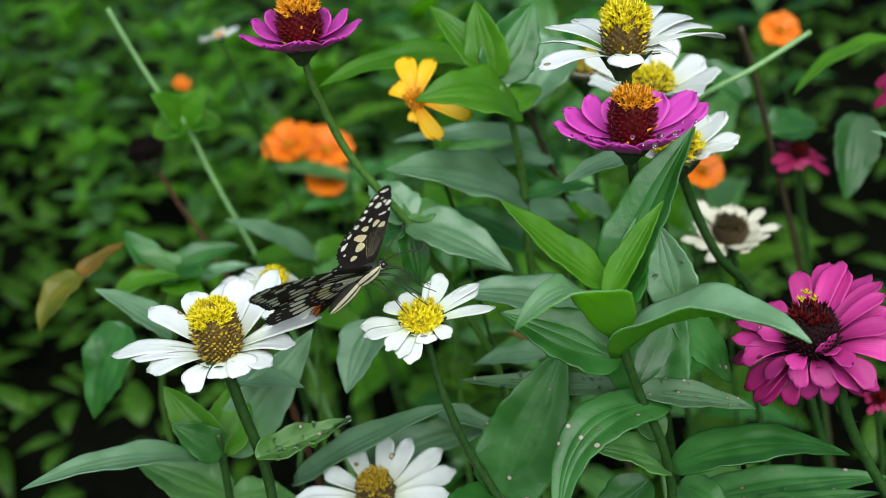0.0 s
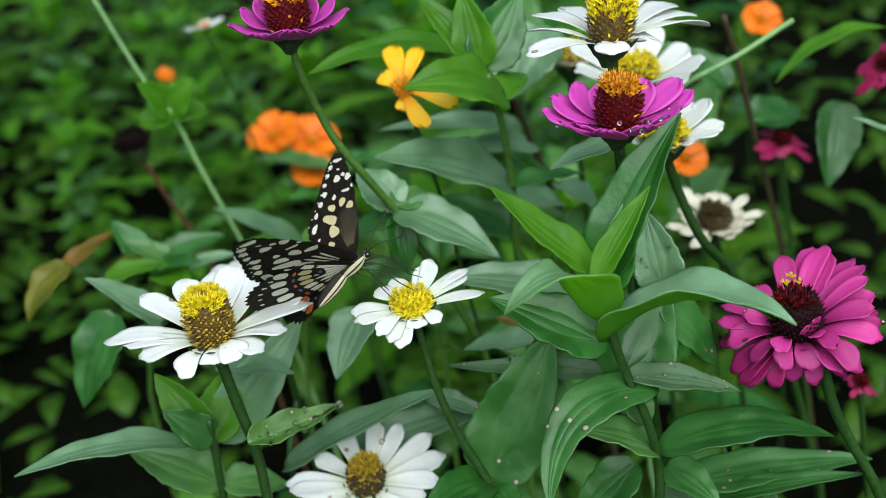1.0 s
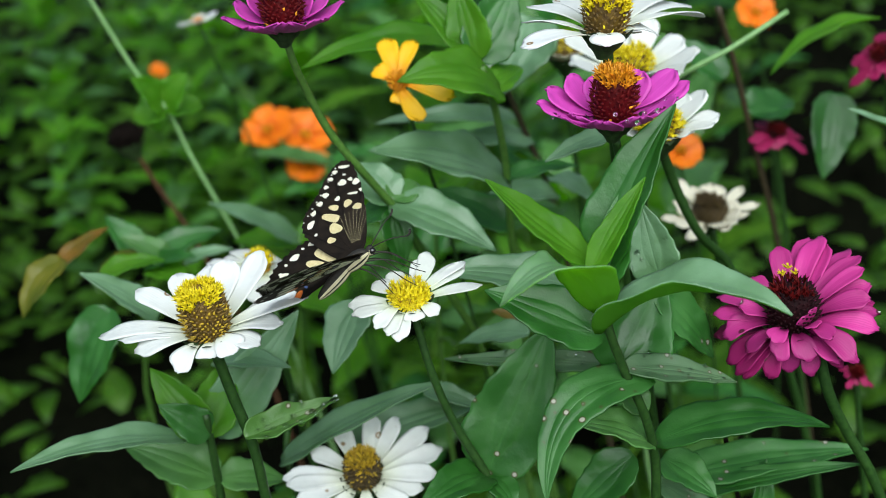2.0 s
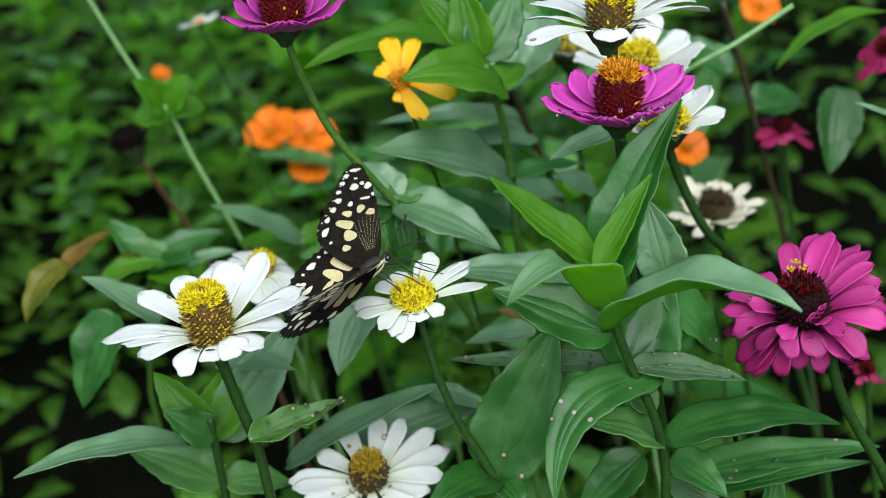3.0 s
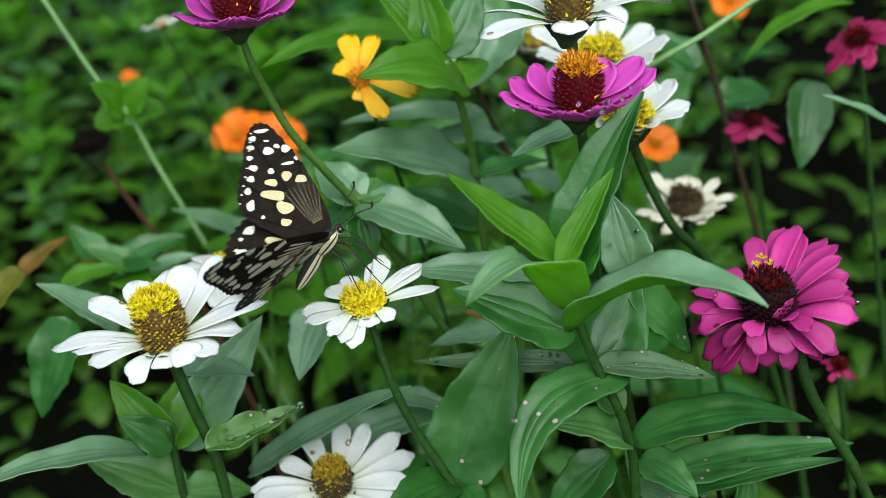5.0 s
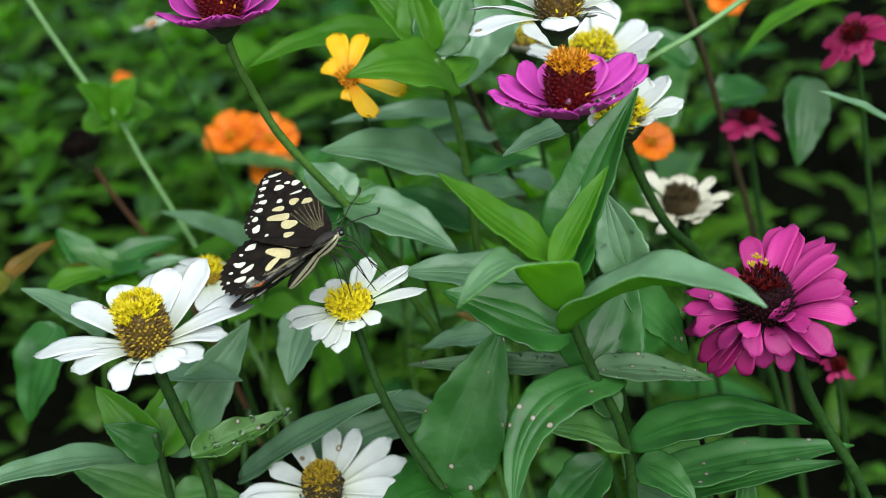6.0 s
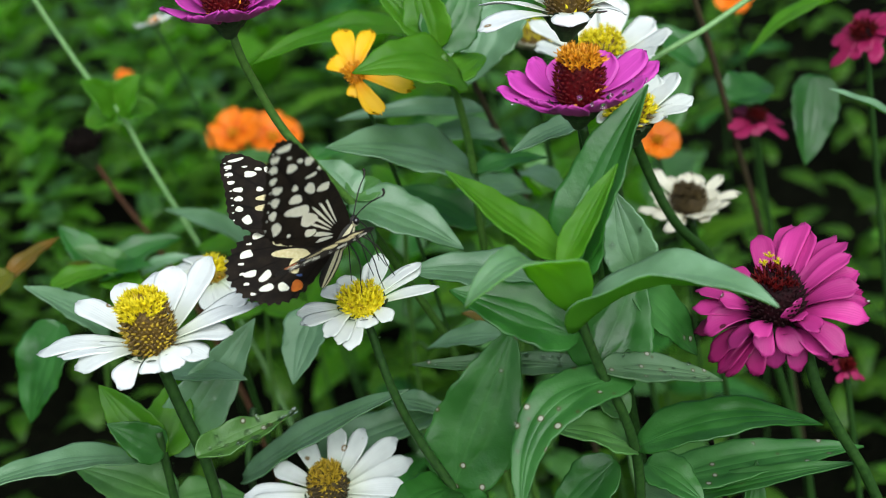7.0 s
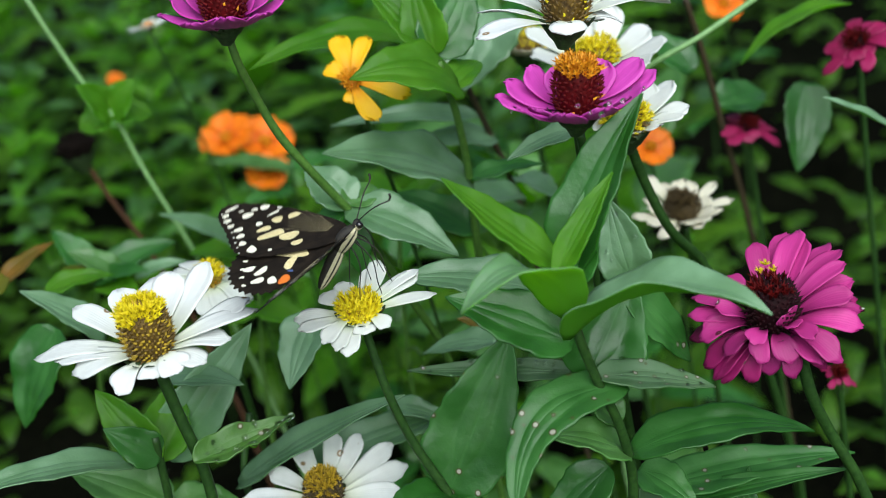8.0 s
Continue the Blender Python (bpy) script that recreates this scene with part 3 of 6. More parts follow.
def mauve_zinnias():
    z = thing("zinnia", to_ground((0.0838, 0.4309, 0.6262)), "mauve zinnia, cupped, with a dark red cone ringed with orange", "flower", "zinnias")
    stem(z, [(0.0785, 0.4169, 0.6538), (0.0807, 0.4213, 0.6376), (0.0823, 0.4249, 0.6131)] + [to_ground((0.0837, 0.4299, 0.6104))], 0.002, 0.0026)
    flower(z, (0.0783, 0.4172, 0.6614), (0.095, -0.066, 0.993), [(174, 0.0271, 0.006), (158, 0.0246, 0.008), (141, 0.0198, 0.01), (114, 0.0166, 0.01), (-147, 0.0276, 0.009), (-125, 0.0278, 0.01), (-106, 0.0276, 0.011), (-84, 0.0259, 0.011), (-50, 0.0204, 0.009), (-6, 0.0219, 0.008), (24, 0.0316, 0.007), (36, 0.03, 0.009), (51, 0.0205, 0.011)],
           0.0118, 0.00753, 0.01627, PETAL_PURPLE, SCALE_RED, FLORET_ORANGE, bow=-0.06, cup=0.1, curl=0.08, notch=0.06, count=280, yellow_from=0.84, seed=14, flecks=0.03)
    head = [c for c in z.children if c.name.startswith("flower_head")][0]
    droplets(head, [(0.0546, 0.3876, 0.6762), (0.0781, 0.3866, 0.6722), (0.0848, 0.3915, 0.6724), (0.089, 0.3914, 0.6724), (0.0934, 0.4015, 0.6721), (0.0657, 0.4335, 0.6692), (0.0745, 0.3868, 0.6749), (0.0814, 0.3864, 0.6711), (0.0988, 0.4064, 0.6699)], 0.0007)
    z = SWAYING["lean"] = thing("zinnia", to_ground((-0.0059, 0.4751, 0.6143)), "mauve zinnia on a long leaning stem, dark red cone", "flower", "zinnias")
    stem(z, [(-0.0339, 0.4586, 0.6948), (-0.0331, 0.4584, 0.6861), (-0.0301, 0.463, 0.6697), (-0.025, 0.4673, 0.6512), (-0.0169, 0.4714, 0.6339), (-0.0063, 0.4802, 0.6113)] + [to_ground((-0.0064, 0.4801, 0.6108))], 0.0018, 0.0026, STEM_MID, hairs=50)
    flower(z, (-0.0339, 0.4586, 0.6984), (0.097, -0.022, 0.995), [(-162, 0.0226, 0.006), (177, 0.0175, 0.008), (163, 0.012, 0.01), (-111, 0.0281, 0.008), (-91, 0.033, 0.01), (-76, 0.0358, 0.01), (-50, 0.0261, 0.008), (1, 0.0228, 0.007), (12, 0.0184, 0.009), (26, 0.0111, 0.011)],
           0.0122, 0.00732, 0.01376, PETAL_PURPLE, SCALE_RED, FLORET_ORANGE, bow=-0.06, cup=0.1, curl=0.08, notch=0.06, count=260, yellow_from=0.84, seed=17, flecks=0.03)
    leaf(z, (-0.0062, 0.4802, 0.612), (0.0336, 0.4619, 0.5932), 0.02427, 0.00324, (0.22, -0.32, 0.92), LEAF_SHEEN)
    leaf(z, (-0.0062, 0.4802, 0.612), (-0.0212, 0.4971, 0.6249), 0.02032, 0.00239, (0.21, -0.42, 0.88), LEAF_SHEEN)
    leaf(z, (-0.0053, 0.4802, 0.6132), (0.0049, 0.4956, 0.613), 0.01434, 0.00143, (0.21, -0.42, 0.88), LEAF_PALE)
    leaf(z, (-0.0066, 0.4801, 0.6096), (-0.005, 0.473, 0.5853), 0.01403, 0.0014, (0.2, -0.52, 0.83), LEAF)
    leaf(z, (-0.0066, 0.4801, 0.6096), (-0.025, 0.4853, 0.6009), 0.01419, 0.00189, (0.22, -0.39, 0.9), LEAF)


def white_zinnias_behind():
    z = thing("zinnia", to_ground((0.084, 0.4633, 0.6521)), "white zinnia with drooping petals and a yellow cone", "flower", "zinnias")
    stem(z, [(0.0817, 0.4434, 0.6787), (0.0816, 0.4452, 0.6675), (0.0827, 0.4528, 0.647)] + [to_ground((0.0827, 0.4528, 0.647))], 0.0025, 0.0027)
    flower(z, (0.0808, 0.4435, 0.6834), (0.161, 0.097, 0.982), [(-156, 0.0354, -0.003), (168, 0.0302, 0.001), (131, 0.0352, 0.003), (112, 0.0374, 0.006), (94, 0.0406, 0.008), (-95, 0.0149, -0.003), (38, 0.0151, -0.001), (30, 0.0239, -0.002), (39, 0.0515, 0.0), (49, 0.0593, 0.003), (58, 0.0551, 0.006), (72, 0.0519, 0.008)],
           0.0122, 0.0078, 0.01603, PETAL_WHITE, SCALE_OLIVE, FLORET, bow=0.12, notch=0.03, count=280, yellow_from=0.6, seed=21)
    z = thing("zinnia", to_ground((0.1077, 0.5543, 0.6161)), "white zinnia with a yellow centre behind others", "flower", "zinnias")
    stem(z, [(0.1049, 0.5342, 0.6316), (0.1071, 0.5433, 0.5981)] + [to_ground((0.1071, 0.5433, 0.5981))])
    flower(z, (0.1046, 0.5343, 0.6348), (0.029, -0.17, 0.985), ring(13, 0.02906, 0.010, 4), 0.014, 0.00845, 0.00951, PETAL_CLEAN, SCALE_OLIVE, FLORET, count=150, yellow_from=0.4, seed=23)
    z = thing("zinnia", to_ground((0.105, 0.4814, 0.608)), "white zinnia seen from its side, petals upturned", "flower", "zinnias")
    stem(z, [(0.1045, 0.4718, 0.6245), (0.1095, 0.476, 0.6071), (0.1197, 0.4792, 0.5808), (0.1332, 0.4878, 0.5607)] + [to_ground((0.1332, 0.4878, 0.5607))], 0.0026, 0.003)
    flower(z, (0.1041, 0.472, 0.6288), (-0.016, -0.058, 0.998), [(8, 0.025, 0.005), (-2, 0.0224, 0.003), (31, 0.0266, 0.009), (48, 0.0233, 0.01), (-155, 0.007, -0.002), (-54, 0.0073, 0.0), (157, 0.0133, 0.004), (101, 0.0217, 0.008), (-29, 0.0137, 0.001), (76, 0.0166, 0.01)],
           0.0120, 0.0079, 0.00976, PETAL_CLEAN, SCALE_OLIVE, FLORET, count=150, yellow_from=0.4, seed=24)
    z = thing("zinnia", to_ground((0.1501, 0.5791, 0.5209)), "withered cream zinnia with browned petal tips", "flower", "zinnias")
    stem(z, [(0.1444, 0.5595, 0.5393), (0.1496, 0.5675, 0.5072)] + [to_ground((0.1496, 0.5675, 0.5072))])
    flower(z, (0.1427, 0.56, 0.5456), (0.072, -0.256, 0.964), ring(22, 0.0215, 0.005, 6, 0.30), 0.0062, 0.0078, 0.0095, PETAL_OLD, SCALE_BROWN, SCALE_BROWN, count=220, yellow_from=0.9, seed=26, notch=0.12)
    z = thing("zinnia", to_ground((-0.0702, 0.496, 0.5837)), "white zinnia half hidden behind another", "flower", "zinnias")
    stem(z, [(-0.0683, 0.4957, 0.5807), (-0.0695, 0.504, 0.5532)] + [to_ground((-0.0695, 0.504, 0.5532))])
    flower(z, (-0.069, 0.4909, 0.5836), (0.334, -0.069, 0.93), ring(12, 0.0200, -0.003, 9), 0.0115, 0.0046, 0.0070, PETAL_CLEAN, SCALE_OCHRE, FLORET, count=150, yellow_from=0.8, seed=28, flecks=0.3, fleck_mat=FLORET_ORANGE)
    z = thing("zinnia", to_ground((0.0862, 0.6376, 0.6119)), "greenish white zinnia just opening", "flower", "zinnias")
    stem(z, [(0.0859, 0.6375, 0.6089), (0.088, 0.6464, 0.5669)] + [to_ground((0.088, 0.6464, 0.5669))])
    flower(z, (0.087, 0.6375, 0.6112), (0.084, -0.062, 0.994), ring(14, 0.01426, 0.006, 12), 0.008, 0.00888, 0.00951, PETAL_OLD, SCALE_OLIVE, FLORET_LEMON, count=120, seed=29)


def leafy_zinnia():
    """The tall budless zinnia shoot between the flowers."""
    z = SWAYING["shoot"] = thing("zinnia_shoot", to_ground((0.0787, 0.3786, 0.5224)), "leafy green zinnia shoot with spreading opposite leaves", "plant", "zinnias")
    stem(z, [(0.0643, 0.3734, 0.6203), (0.065, 0.3723, 0.6079), (0.0693, 0.3735, 0.5887), (0.0763, 0.3751, 0.5654), (0.0793, 0.3772, 0.5464), (0.0791, 0.3785, 0.5223)] + [to_ground((0.0791, 0.3785, 0.5223))], 0.0021, 0.0027, hairs=260)
    leaf(z, (0.062, 0.3793, 0.6271), (0.0307, 0.3825, 0.6604), 0.01479, -0.00111, (0.47, -0.45, 0.76), LEAF_YOUNG, fold=0.3)
    leaf(z, (0.0607, 0.3709, 0.6275), (0.0818, 0.3804, 0.6546), 0.00951, 0.00073, (-0.49, -0.68, 0.55), LEAF_YOUNG, fold=0.4)
    leaf(z, (0.0657, 0.3839, 0.6208), (0.0966, 0.4013, 0.6701), 0.02202, 0.00345, (-0.46, -0.48, 0.75), LEAF, fold=0.45)
    leaf(z, (0.0679, 0.3785, 0.6191), (0.0766, 0.3927, 0.6465), 0.01241, 0.00075, (-0.36, -0.75, 0.55), LEAF, fold=0.4)
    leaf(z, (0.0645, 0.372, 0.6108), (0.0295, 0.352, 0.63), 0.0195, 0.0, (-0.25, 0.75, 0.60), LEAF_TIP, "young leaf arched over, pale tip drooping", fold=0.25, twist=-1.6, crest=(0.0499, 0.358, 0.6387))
    leaf(z, (0.0628, 0.372, 0.6037), (0.1175, 0.3401, 0.6209), 0.02877, 0.01151, (0.19, 0.21, 0.96), LEAF_SHEEN, fold=0.46, tilt=0.12)
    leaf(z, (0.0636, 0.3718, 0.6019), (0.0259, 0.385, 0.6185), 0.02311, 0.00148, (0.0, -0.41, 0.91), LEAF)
    leaf(z, (0.0597, 0.4191, 0.5961), (0.0097, 0.4318, 0.6034), 0.02191, 0.0025, (0.12, -0.24, 0.96), LEAF_SHEEN)
    leaf(z, (0.0681, 0.3853, 0.5779), (0.0893, 0.403, 0.6047), 0.02912, 0.00116, (0.15, -0.79, 0.6), LEAF, fold=0.3)
    droplets_on(leaf(z, (0.09, 0.4079, 0.5997), (0.0853, 0.4154, 0.6294), 0.01819, 0.00162, (-0.23, -0.74, 0.63), LEAF_SHEEN), 7, 0.0009, 9)
    leaf(z, (0.086, 0.4028, 0.6008), (0.1078, 0.4044, 0.5665), 0.01895, 0.00199, (0.4, -0.58, 0.71), LEAF_SPOT)
    leaf(z, (0.08, 0.3746, 0.5812), (0.037, 0.3428, 0.558), 0.01846, 0.01491, (-0.62, 0.25, 0.75), LEAF_SPOT, "broad leaf bent over, tip hanging", fold=0.12, tilt=-0.85)
    droplets_on(leaf(z, (0.0702, 0.3754, 0.5862), (0.1111, 0.3832, 0.569), 0.0135, 0.00188, (0.12, -0.24, 0.96), LEAF_CRUST, "grey-green leaf crusted with pale spots"), 12, 0.0007, 7)
    droplets_on(leaf(z, (0.0687, 0.4107, 0.5653), (0.0074, 0.4285, 0.5662), 0.01037, 0.00083, (0.11, -0.38, 0.92), LEAF_CRUST, "narrow browning leaf crusted with pale spots"), 18, 0.0008, 8)
    leaf(z, (0.0797, 0.3778, 0.5514), (0.1435, 0.3799, 0.5469), 0.02118, 0.00794, (0.09, -0.08, 0.99), LEAF, fold=0.2)
    leaf(z, (0.0789, 0.3778, 0.5515), (0.0491, 0.374, 0.568), 0.01865, 0.00261, (0.13, -0.18, 0.98), LEAF_PALE, fold=0.3)
    leaf(z, (0.0781, 0.3832, 0.5608), (0.0634, 0.3955, 0.5721), 0.0135, 0.00154, (0.13, -0.18, 0.98), LEAF_PALE)
    leaf(z, (0.0738, 0.3913, 0.5368), (0.0471, 0.3889, 0.5127), 0.01857, 0.00195, (-0.01, -0.51, 0.86), LEAF)
    # low leaves of the same shoot
    leaf(z, (0.0844, 0.3927, 0.5327), (0.1015, 0.378, 0.5228), 0.0174, 0.00193, (0.12, -0.24, 0.96), LEAF_SPOT)
    leaf(z, (0.0822, 0.3895, 0.5237), (0.1051, 0.3862, 0.5022), 0.01564, 0.00195, (0.12, -0.31, 0.94), LEAF_CRUST)
    leaf(z, (0.0941, 0.4031, 0.5049), (0.1605, 0.3923, 0.5182), 0.01124, 0.00241, (0.13, -0.18, 0.98), LEAF_SPOT)
    leaf(z, (0.0859, 0.4043, 0.5129), (0.1703, 0.4125, 0.5088), 0.01978, 0.0033, (0.13, -0.18, 0.98), LEAF_SPOT)
    leaf(z, (0.1216, 0.3955, 0.493), (0.1272, 0.4038, 0.5171), 0.0093, 0.00081, (0.15, -0.79, 0.6), LEAF)


def shoot_low_left():
    z = thing("zinnia_shoot", to_ground((-0.0907, 0.4253, 0.5155)), "young zinnia shoot with a long drooping leaf", "plant", "zinnias")
    stem(z, [(-0.0883, 0.4249, 0.5573), (-0.0893, 0.425, 0.5396), (-0.0907, 0.4253, 0.5155)] + [to_ground((-0.0907, 0.4253, 0.5155))], 0.002, 0.0026, hairs=80)
    leaf(z, (-0.0978, 0.424, 0.5478), (-0.1566, 0.3949, 0.5626), 0.01646, 0.00522, (0.09, -0.04, 1.0), LEAF_SHEEN)
    leaf(z, (-0.0905, 0.4264, 0.5246), (-0.129, 0.4399, 0.5382), 0.02354, 0.00171, (0.12, -0.31, 0.94), LEAF_PALE)
    leaf(z, (-0.0896, 0.4264, 0.5245), (-0.065, 0.4353, 0.5134), 0.01712, 0.00171, (0.12, -0.31, 0.94), LEAF_PALE)
    leaf(z, (-0.0892, 0.4238, 0.5474), (-0.1105, 0.443, 0.5705), 0.01701, 0.00213, (-0.14, -0.68, 0.72), LEAF_YOUNG)
    leaf(z, (-0.0906, 0.4288, 0.544), (-0.082, 0.4522, 0.5639), 0.01949, 0.0013, (0.14, -0.84, 0.52), LEAF_YOUNG)
    leaf(z, (-0.0879, 0.4238, 0.5485), (-0.1044, 0.421, 0.5667), 0.01452, 0.00124, (-0.23, -0.55, 0.8), LEAF)
    leaf(z, (-0.0908, 0.4389, 0.5381), (-0.0486, 0.453, 0.5827), 0.02302, 0.00219, (0.38, -0.63, 0.67), LEAF_SHEEN)
    leaf(z, (-0.0866, 0.4524, 0.5646), (-0.0526, 0.4306, 0.5701), 0.01343, 0.00173, (0.13, -0.18, 0.98), LEAF_SHEEN)
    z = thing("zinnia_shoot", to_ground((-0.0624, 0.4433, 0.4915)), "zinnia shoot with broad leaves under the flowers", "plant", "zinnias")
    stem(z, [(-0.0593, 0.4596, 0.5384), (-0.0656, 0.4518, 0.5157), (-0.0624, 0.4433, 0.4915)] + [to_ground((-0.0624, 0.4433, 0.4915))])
    leaf(z, (-0.068, 0.4463, 0.5143), (0.0054, 0.4276, 0.5566), 0.0182, 0.00303, (0.03, -0.17, 0.98), LEAF_SHEEN)
    leaf(z, (-0.025, 0.4625, 0.5782), (-0.0381, 0.4398, 0.5591), 0.02041, 0.00178, (-0.21, -0.48, 0.85), LEAF_SHEEN)
    leaf(z, (-0.0383, 0.446, 0.5183), (0.0257, 0.456, 0.5266), 0.02133, 0.00225, (0.12, -0.24, 0.96), LEAF_SHEEN)
    leaf(z, (-0.1171, 0.4958, 0.5643), (-0.1431, 0.4886, 0.5949), 0.01538, 0.00192, (0.02, -0.31, 0.95), LEAF_SHEEN)
    leaf(z, (-0.1404, 0.5073, 0.5659), (-0.1621, 0.4934, 0.5273), 0.02899, 0.00246, (-0.23, -0.55, 0.8), LEAF)
    leaf(z, (-0.1748, 0.55, 0.569), (-0.153, 0.575, 0.5764), 0.0125, 0.002, (-0.35, -0.5, 0.75), LEAF_RED, "leaf turning orange brown")
    leaf(z, (-0.1714, 0.552, 0.5729), (-0.1922, 0.535, 0.5527), 0.0200, 0.004, (-0.35, -0.5, 0.75), LEAF_OLIVE, "leaf turning olive yellow")
    leaf(z, (0.0433, 0.4583, 0.5546), (0.0136, 0.4692, 0.5476), 0.01425, 0.00184, (0.13, -0.18, 0.98), LEAF_SHEEN)
    leaf(z, (-0.0034, 0.4575, 0.5334), (0.0214, 0.4455, 0.5282), 0.01168, 0.0018, (0.13, -0.18, 0.98), LEAF_SHEEN)
    leaf(z, (0.0436, 0.4891, 0.5428), (0.0294, 0.4901, 0.5492), 0.0068, 0.00097, (0.1, -0.44, 0.89), LEAF_RED, "small leaf turning orange brown")
    leaf(z, (-0.1517, 0.5395, 0.5678), (-0.1224, 0.5491, 0.5666), 0.01387, 0.00267, (0.13, -0.18, 0.98), LEAF_YOUNG)


def shoot_behind_cone():
    z = thing("zinnia_shoot", to_ground((-0.1589, 0.62, 0.5102), (0.02, 0.02)), "zinnia shoot with broad leaves behind the white flowers", "plant", "zinnias")
    stem(z, [(-0.1464, 0.61, 0.5407), (-0.1589, 0.62, 0.5102), to_ground((-0.1589, 0.62, 0.5102), (0.02, 0.02))], 0.0018, 0.0024, STEM_MID)
    leaf(z, (-0.148, 0.605, 0.5403), (-0.1674, 0.62, 0.563), 0.0170, 0.003, (0.1, -0.35, 0.93), LEAF)
    leaf(z, (-0.1342, 0.6, 0.5398), (-0.1569, 0.6, 0.5588), 0.0160, 0.003, (0.1, -0.35, 0.93), LEAF_PALE)
    leaf(z, (-0.1459, 0.61, 0.5406), (-0.1084, 0.625, 0.5435), 0.0190, 0.003, (0.1, -0.35, 0.93), LEAF)
    leaf(z, (-0.1444, 0.6, 0.5449), (-0.1646, 0.575, 0.5524), 0.0130, 0.003, (0.1, -0.35, 0.93), LEAF_OLIVE, "leaf turning olive yellow")
    leaf(z, (-0.1473, 0.6, 0.5396), (-0.1161, 0.585, 0.549), 0.0130, 0.003, (0.1, -0.35, 0.93), LEAF)
    leaf(z, (-0.1273, 0.6, 0.5386), (-0.0995, 0.6, 0.5434), 0.0090, 0.003, (0.1, -0.35, 0.93), LEAF_SHEEN)
    leaf(z, (-0.1445, 0.6, 0.5391), (-0.122, 0.58, 0.5362), 0.0180, 0.003, (0.1, -0.35, 0.93), LEAF_YOUNG)


def young_shoots_between():
    """Yellow-green shoots in the gap behind the tall shoot."""
    z = thing("zinnia_shoot", to_ground((0.0637, 0.64, 0.4675), (0.02, 0.02)), "young zinnia shoot with yellow-green leaves", "plant", "zinnias")
    stem(z, [(0.0772, 0.64, 0.5322), (0.0726, 0.64, 0.5101), (0.0637, 0.64, 0.4675), to_ground((0.0637, 0.64, 0.4675), (0.02, 0.02))], 0.0016, 0.0022, STEM_MID)
    leaf(z, (0.0775, 0.64, 0.5287), (0.0518, 0.6, 0.5774), 0.02, 0.003, (0.1, -0.4, 0.9), LEAF_YOUNG)
    leaf(z, (0.0775, 0.64, 0.5287), (0.1035, 0.66, 0.5368), 0.016, 0.003, (0.1, -0.4, 0.9), LEAF_YOUNG)
    stem(z, [(0.0425, 0.62, 0.5298), (0.0530, 0.629, 0.5020), (0.0637, 0.64, 0.4675)], 0.0013, 0.0016, STEM_MID)
    leaf(z, (0.0425, 0.62, 0.5298), (0.0563, 0.6, 0.5221), 0.014, 0.003, (0.1, -0.4, 0.9), LEAF_BACK)
    leaf(z, (0.0425, 0.62, 0.5298), (0.0537, 0.64, 0.5428), 0.014, 0.003, (0.1, -0.4, 0.9), LEAF_YOUNG)
    leaf(z, (0.0425, 0.62, 0.5298), (0.0164, 0.6, 0.551), 0.015, 0.003, (0.1, -0.4, 0.9), LEAF_YOUNG)
    z = thing("zinnia_shoot", to_ground((0.0005, 0.62, 0.4592), (0.02, 0.02)), "young zinnia shoot, leaves catching the light", "plant", "zinnias")
    stem(z, [(0.0089, 0.62, 0.5436), (0.0044, 0.62, 0.5063), (0.0005, 0.62, 0.4592), to_ground((0.0005, 0.62, 0.4592), (0.02, 0.02))], 0.0016, 0.0022, STEM_MID)
    leaf(z, (0.0085, 0.62, 0.541), (0.0329, 0.62, 0.5598), 0.014, 0.003, (0.1, -0.4, 0.9), LEAF_YOUNG)
    leaf(z, (0.0085, 0.62, 0.541), (-0.0058, 0.66, 0.5522), 0.016, 0.003, (0.1, -0.4, 0.9), LEAF_YOUNG)
    leaf(z, (0.0044, 0.62, 0.5063), (-0.0115, 0.6, 0.5329), 0.015, 0.003, (0.1, -0.4, 0.9), LEAF_BACK)
    leaf(z, (0.0044, 0.62, 0.5063), (0.02, 0.58, 0.508), 0.016, 0.003, (0.1, -0.4, 0.9), LEAF_YOUNG)
    stem(z, [(0.0102, 0.58, 0.4784), (0.0050, 0.603, 0.4700), (0.0005, 0.62, 0.4592)], 0.0012, 0.0015, STEM_MID)
    leaf(z, (0.0102, 0.58, 0.4784), (0.0343, 0.56, 0.507), 0.016, 0.003, (0.1, -0.4, 0.9), LEAF_BACK)
    z = thing("zinnia_shoot", to_ground((-0.0788, 0.62, 0.4647), (0.02, 0.02)), "zinnia shoot with a long bluish leaf behind the butterfly", "plant", "zinnias")
    stem(z, [(-0.0671, 0.62, 0.5352), (-0.073, 0.62, 0.5008), (-0.0788, 0.62, 0.4647), to_ground((-0.0788, 0.62, 0.4647), (0.02, 0.02))], 0.0016, 0.0022, STEM_MID)
    leaf(z, (-0.0675, 0.62, 0.5332), (-0.1071, 0.6, 0.5713), 0.016, 0.003, (0.1, -0.4, 0.9), LEAF_SHEEN)
    leaf(z, (-0.0675, 0.62, 0.5332), (-0.1072, 0.64, 0.5288), 0.018, 0.003, (0.1, -0.4, 0.9), LEAF_YOUNG)
    leaf(z, (-0.0684, 0.62, 0.5285), (-0.0403, 0.6, 0.5233), 0.016, 0.003, (0.1, -0.4, 0.9), LEAF_PALE)
    leaf(z, (-0.0675, 0.62, 0.5332), (-0.0484, 0.64, 0.5322), 0.014, 0.003, (0.1, -0.4, 0.9), LEAF_YOUNG)
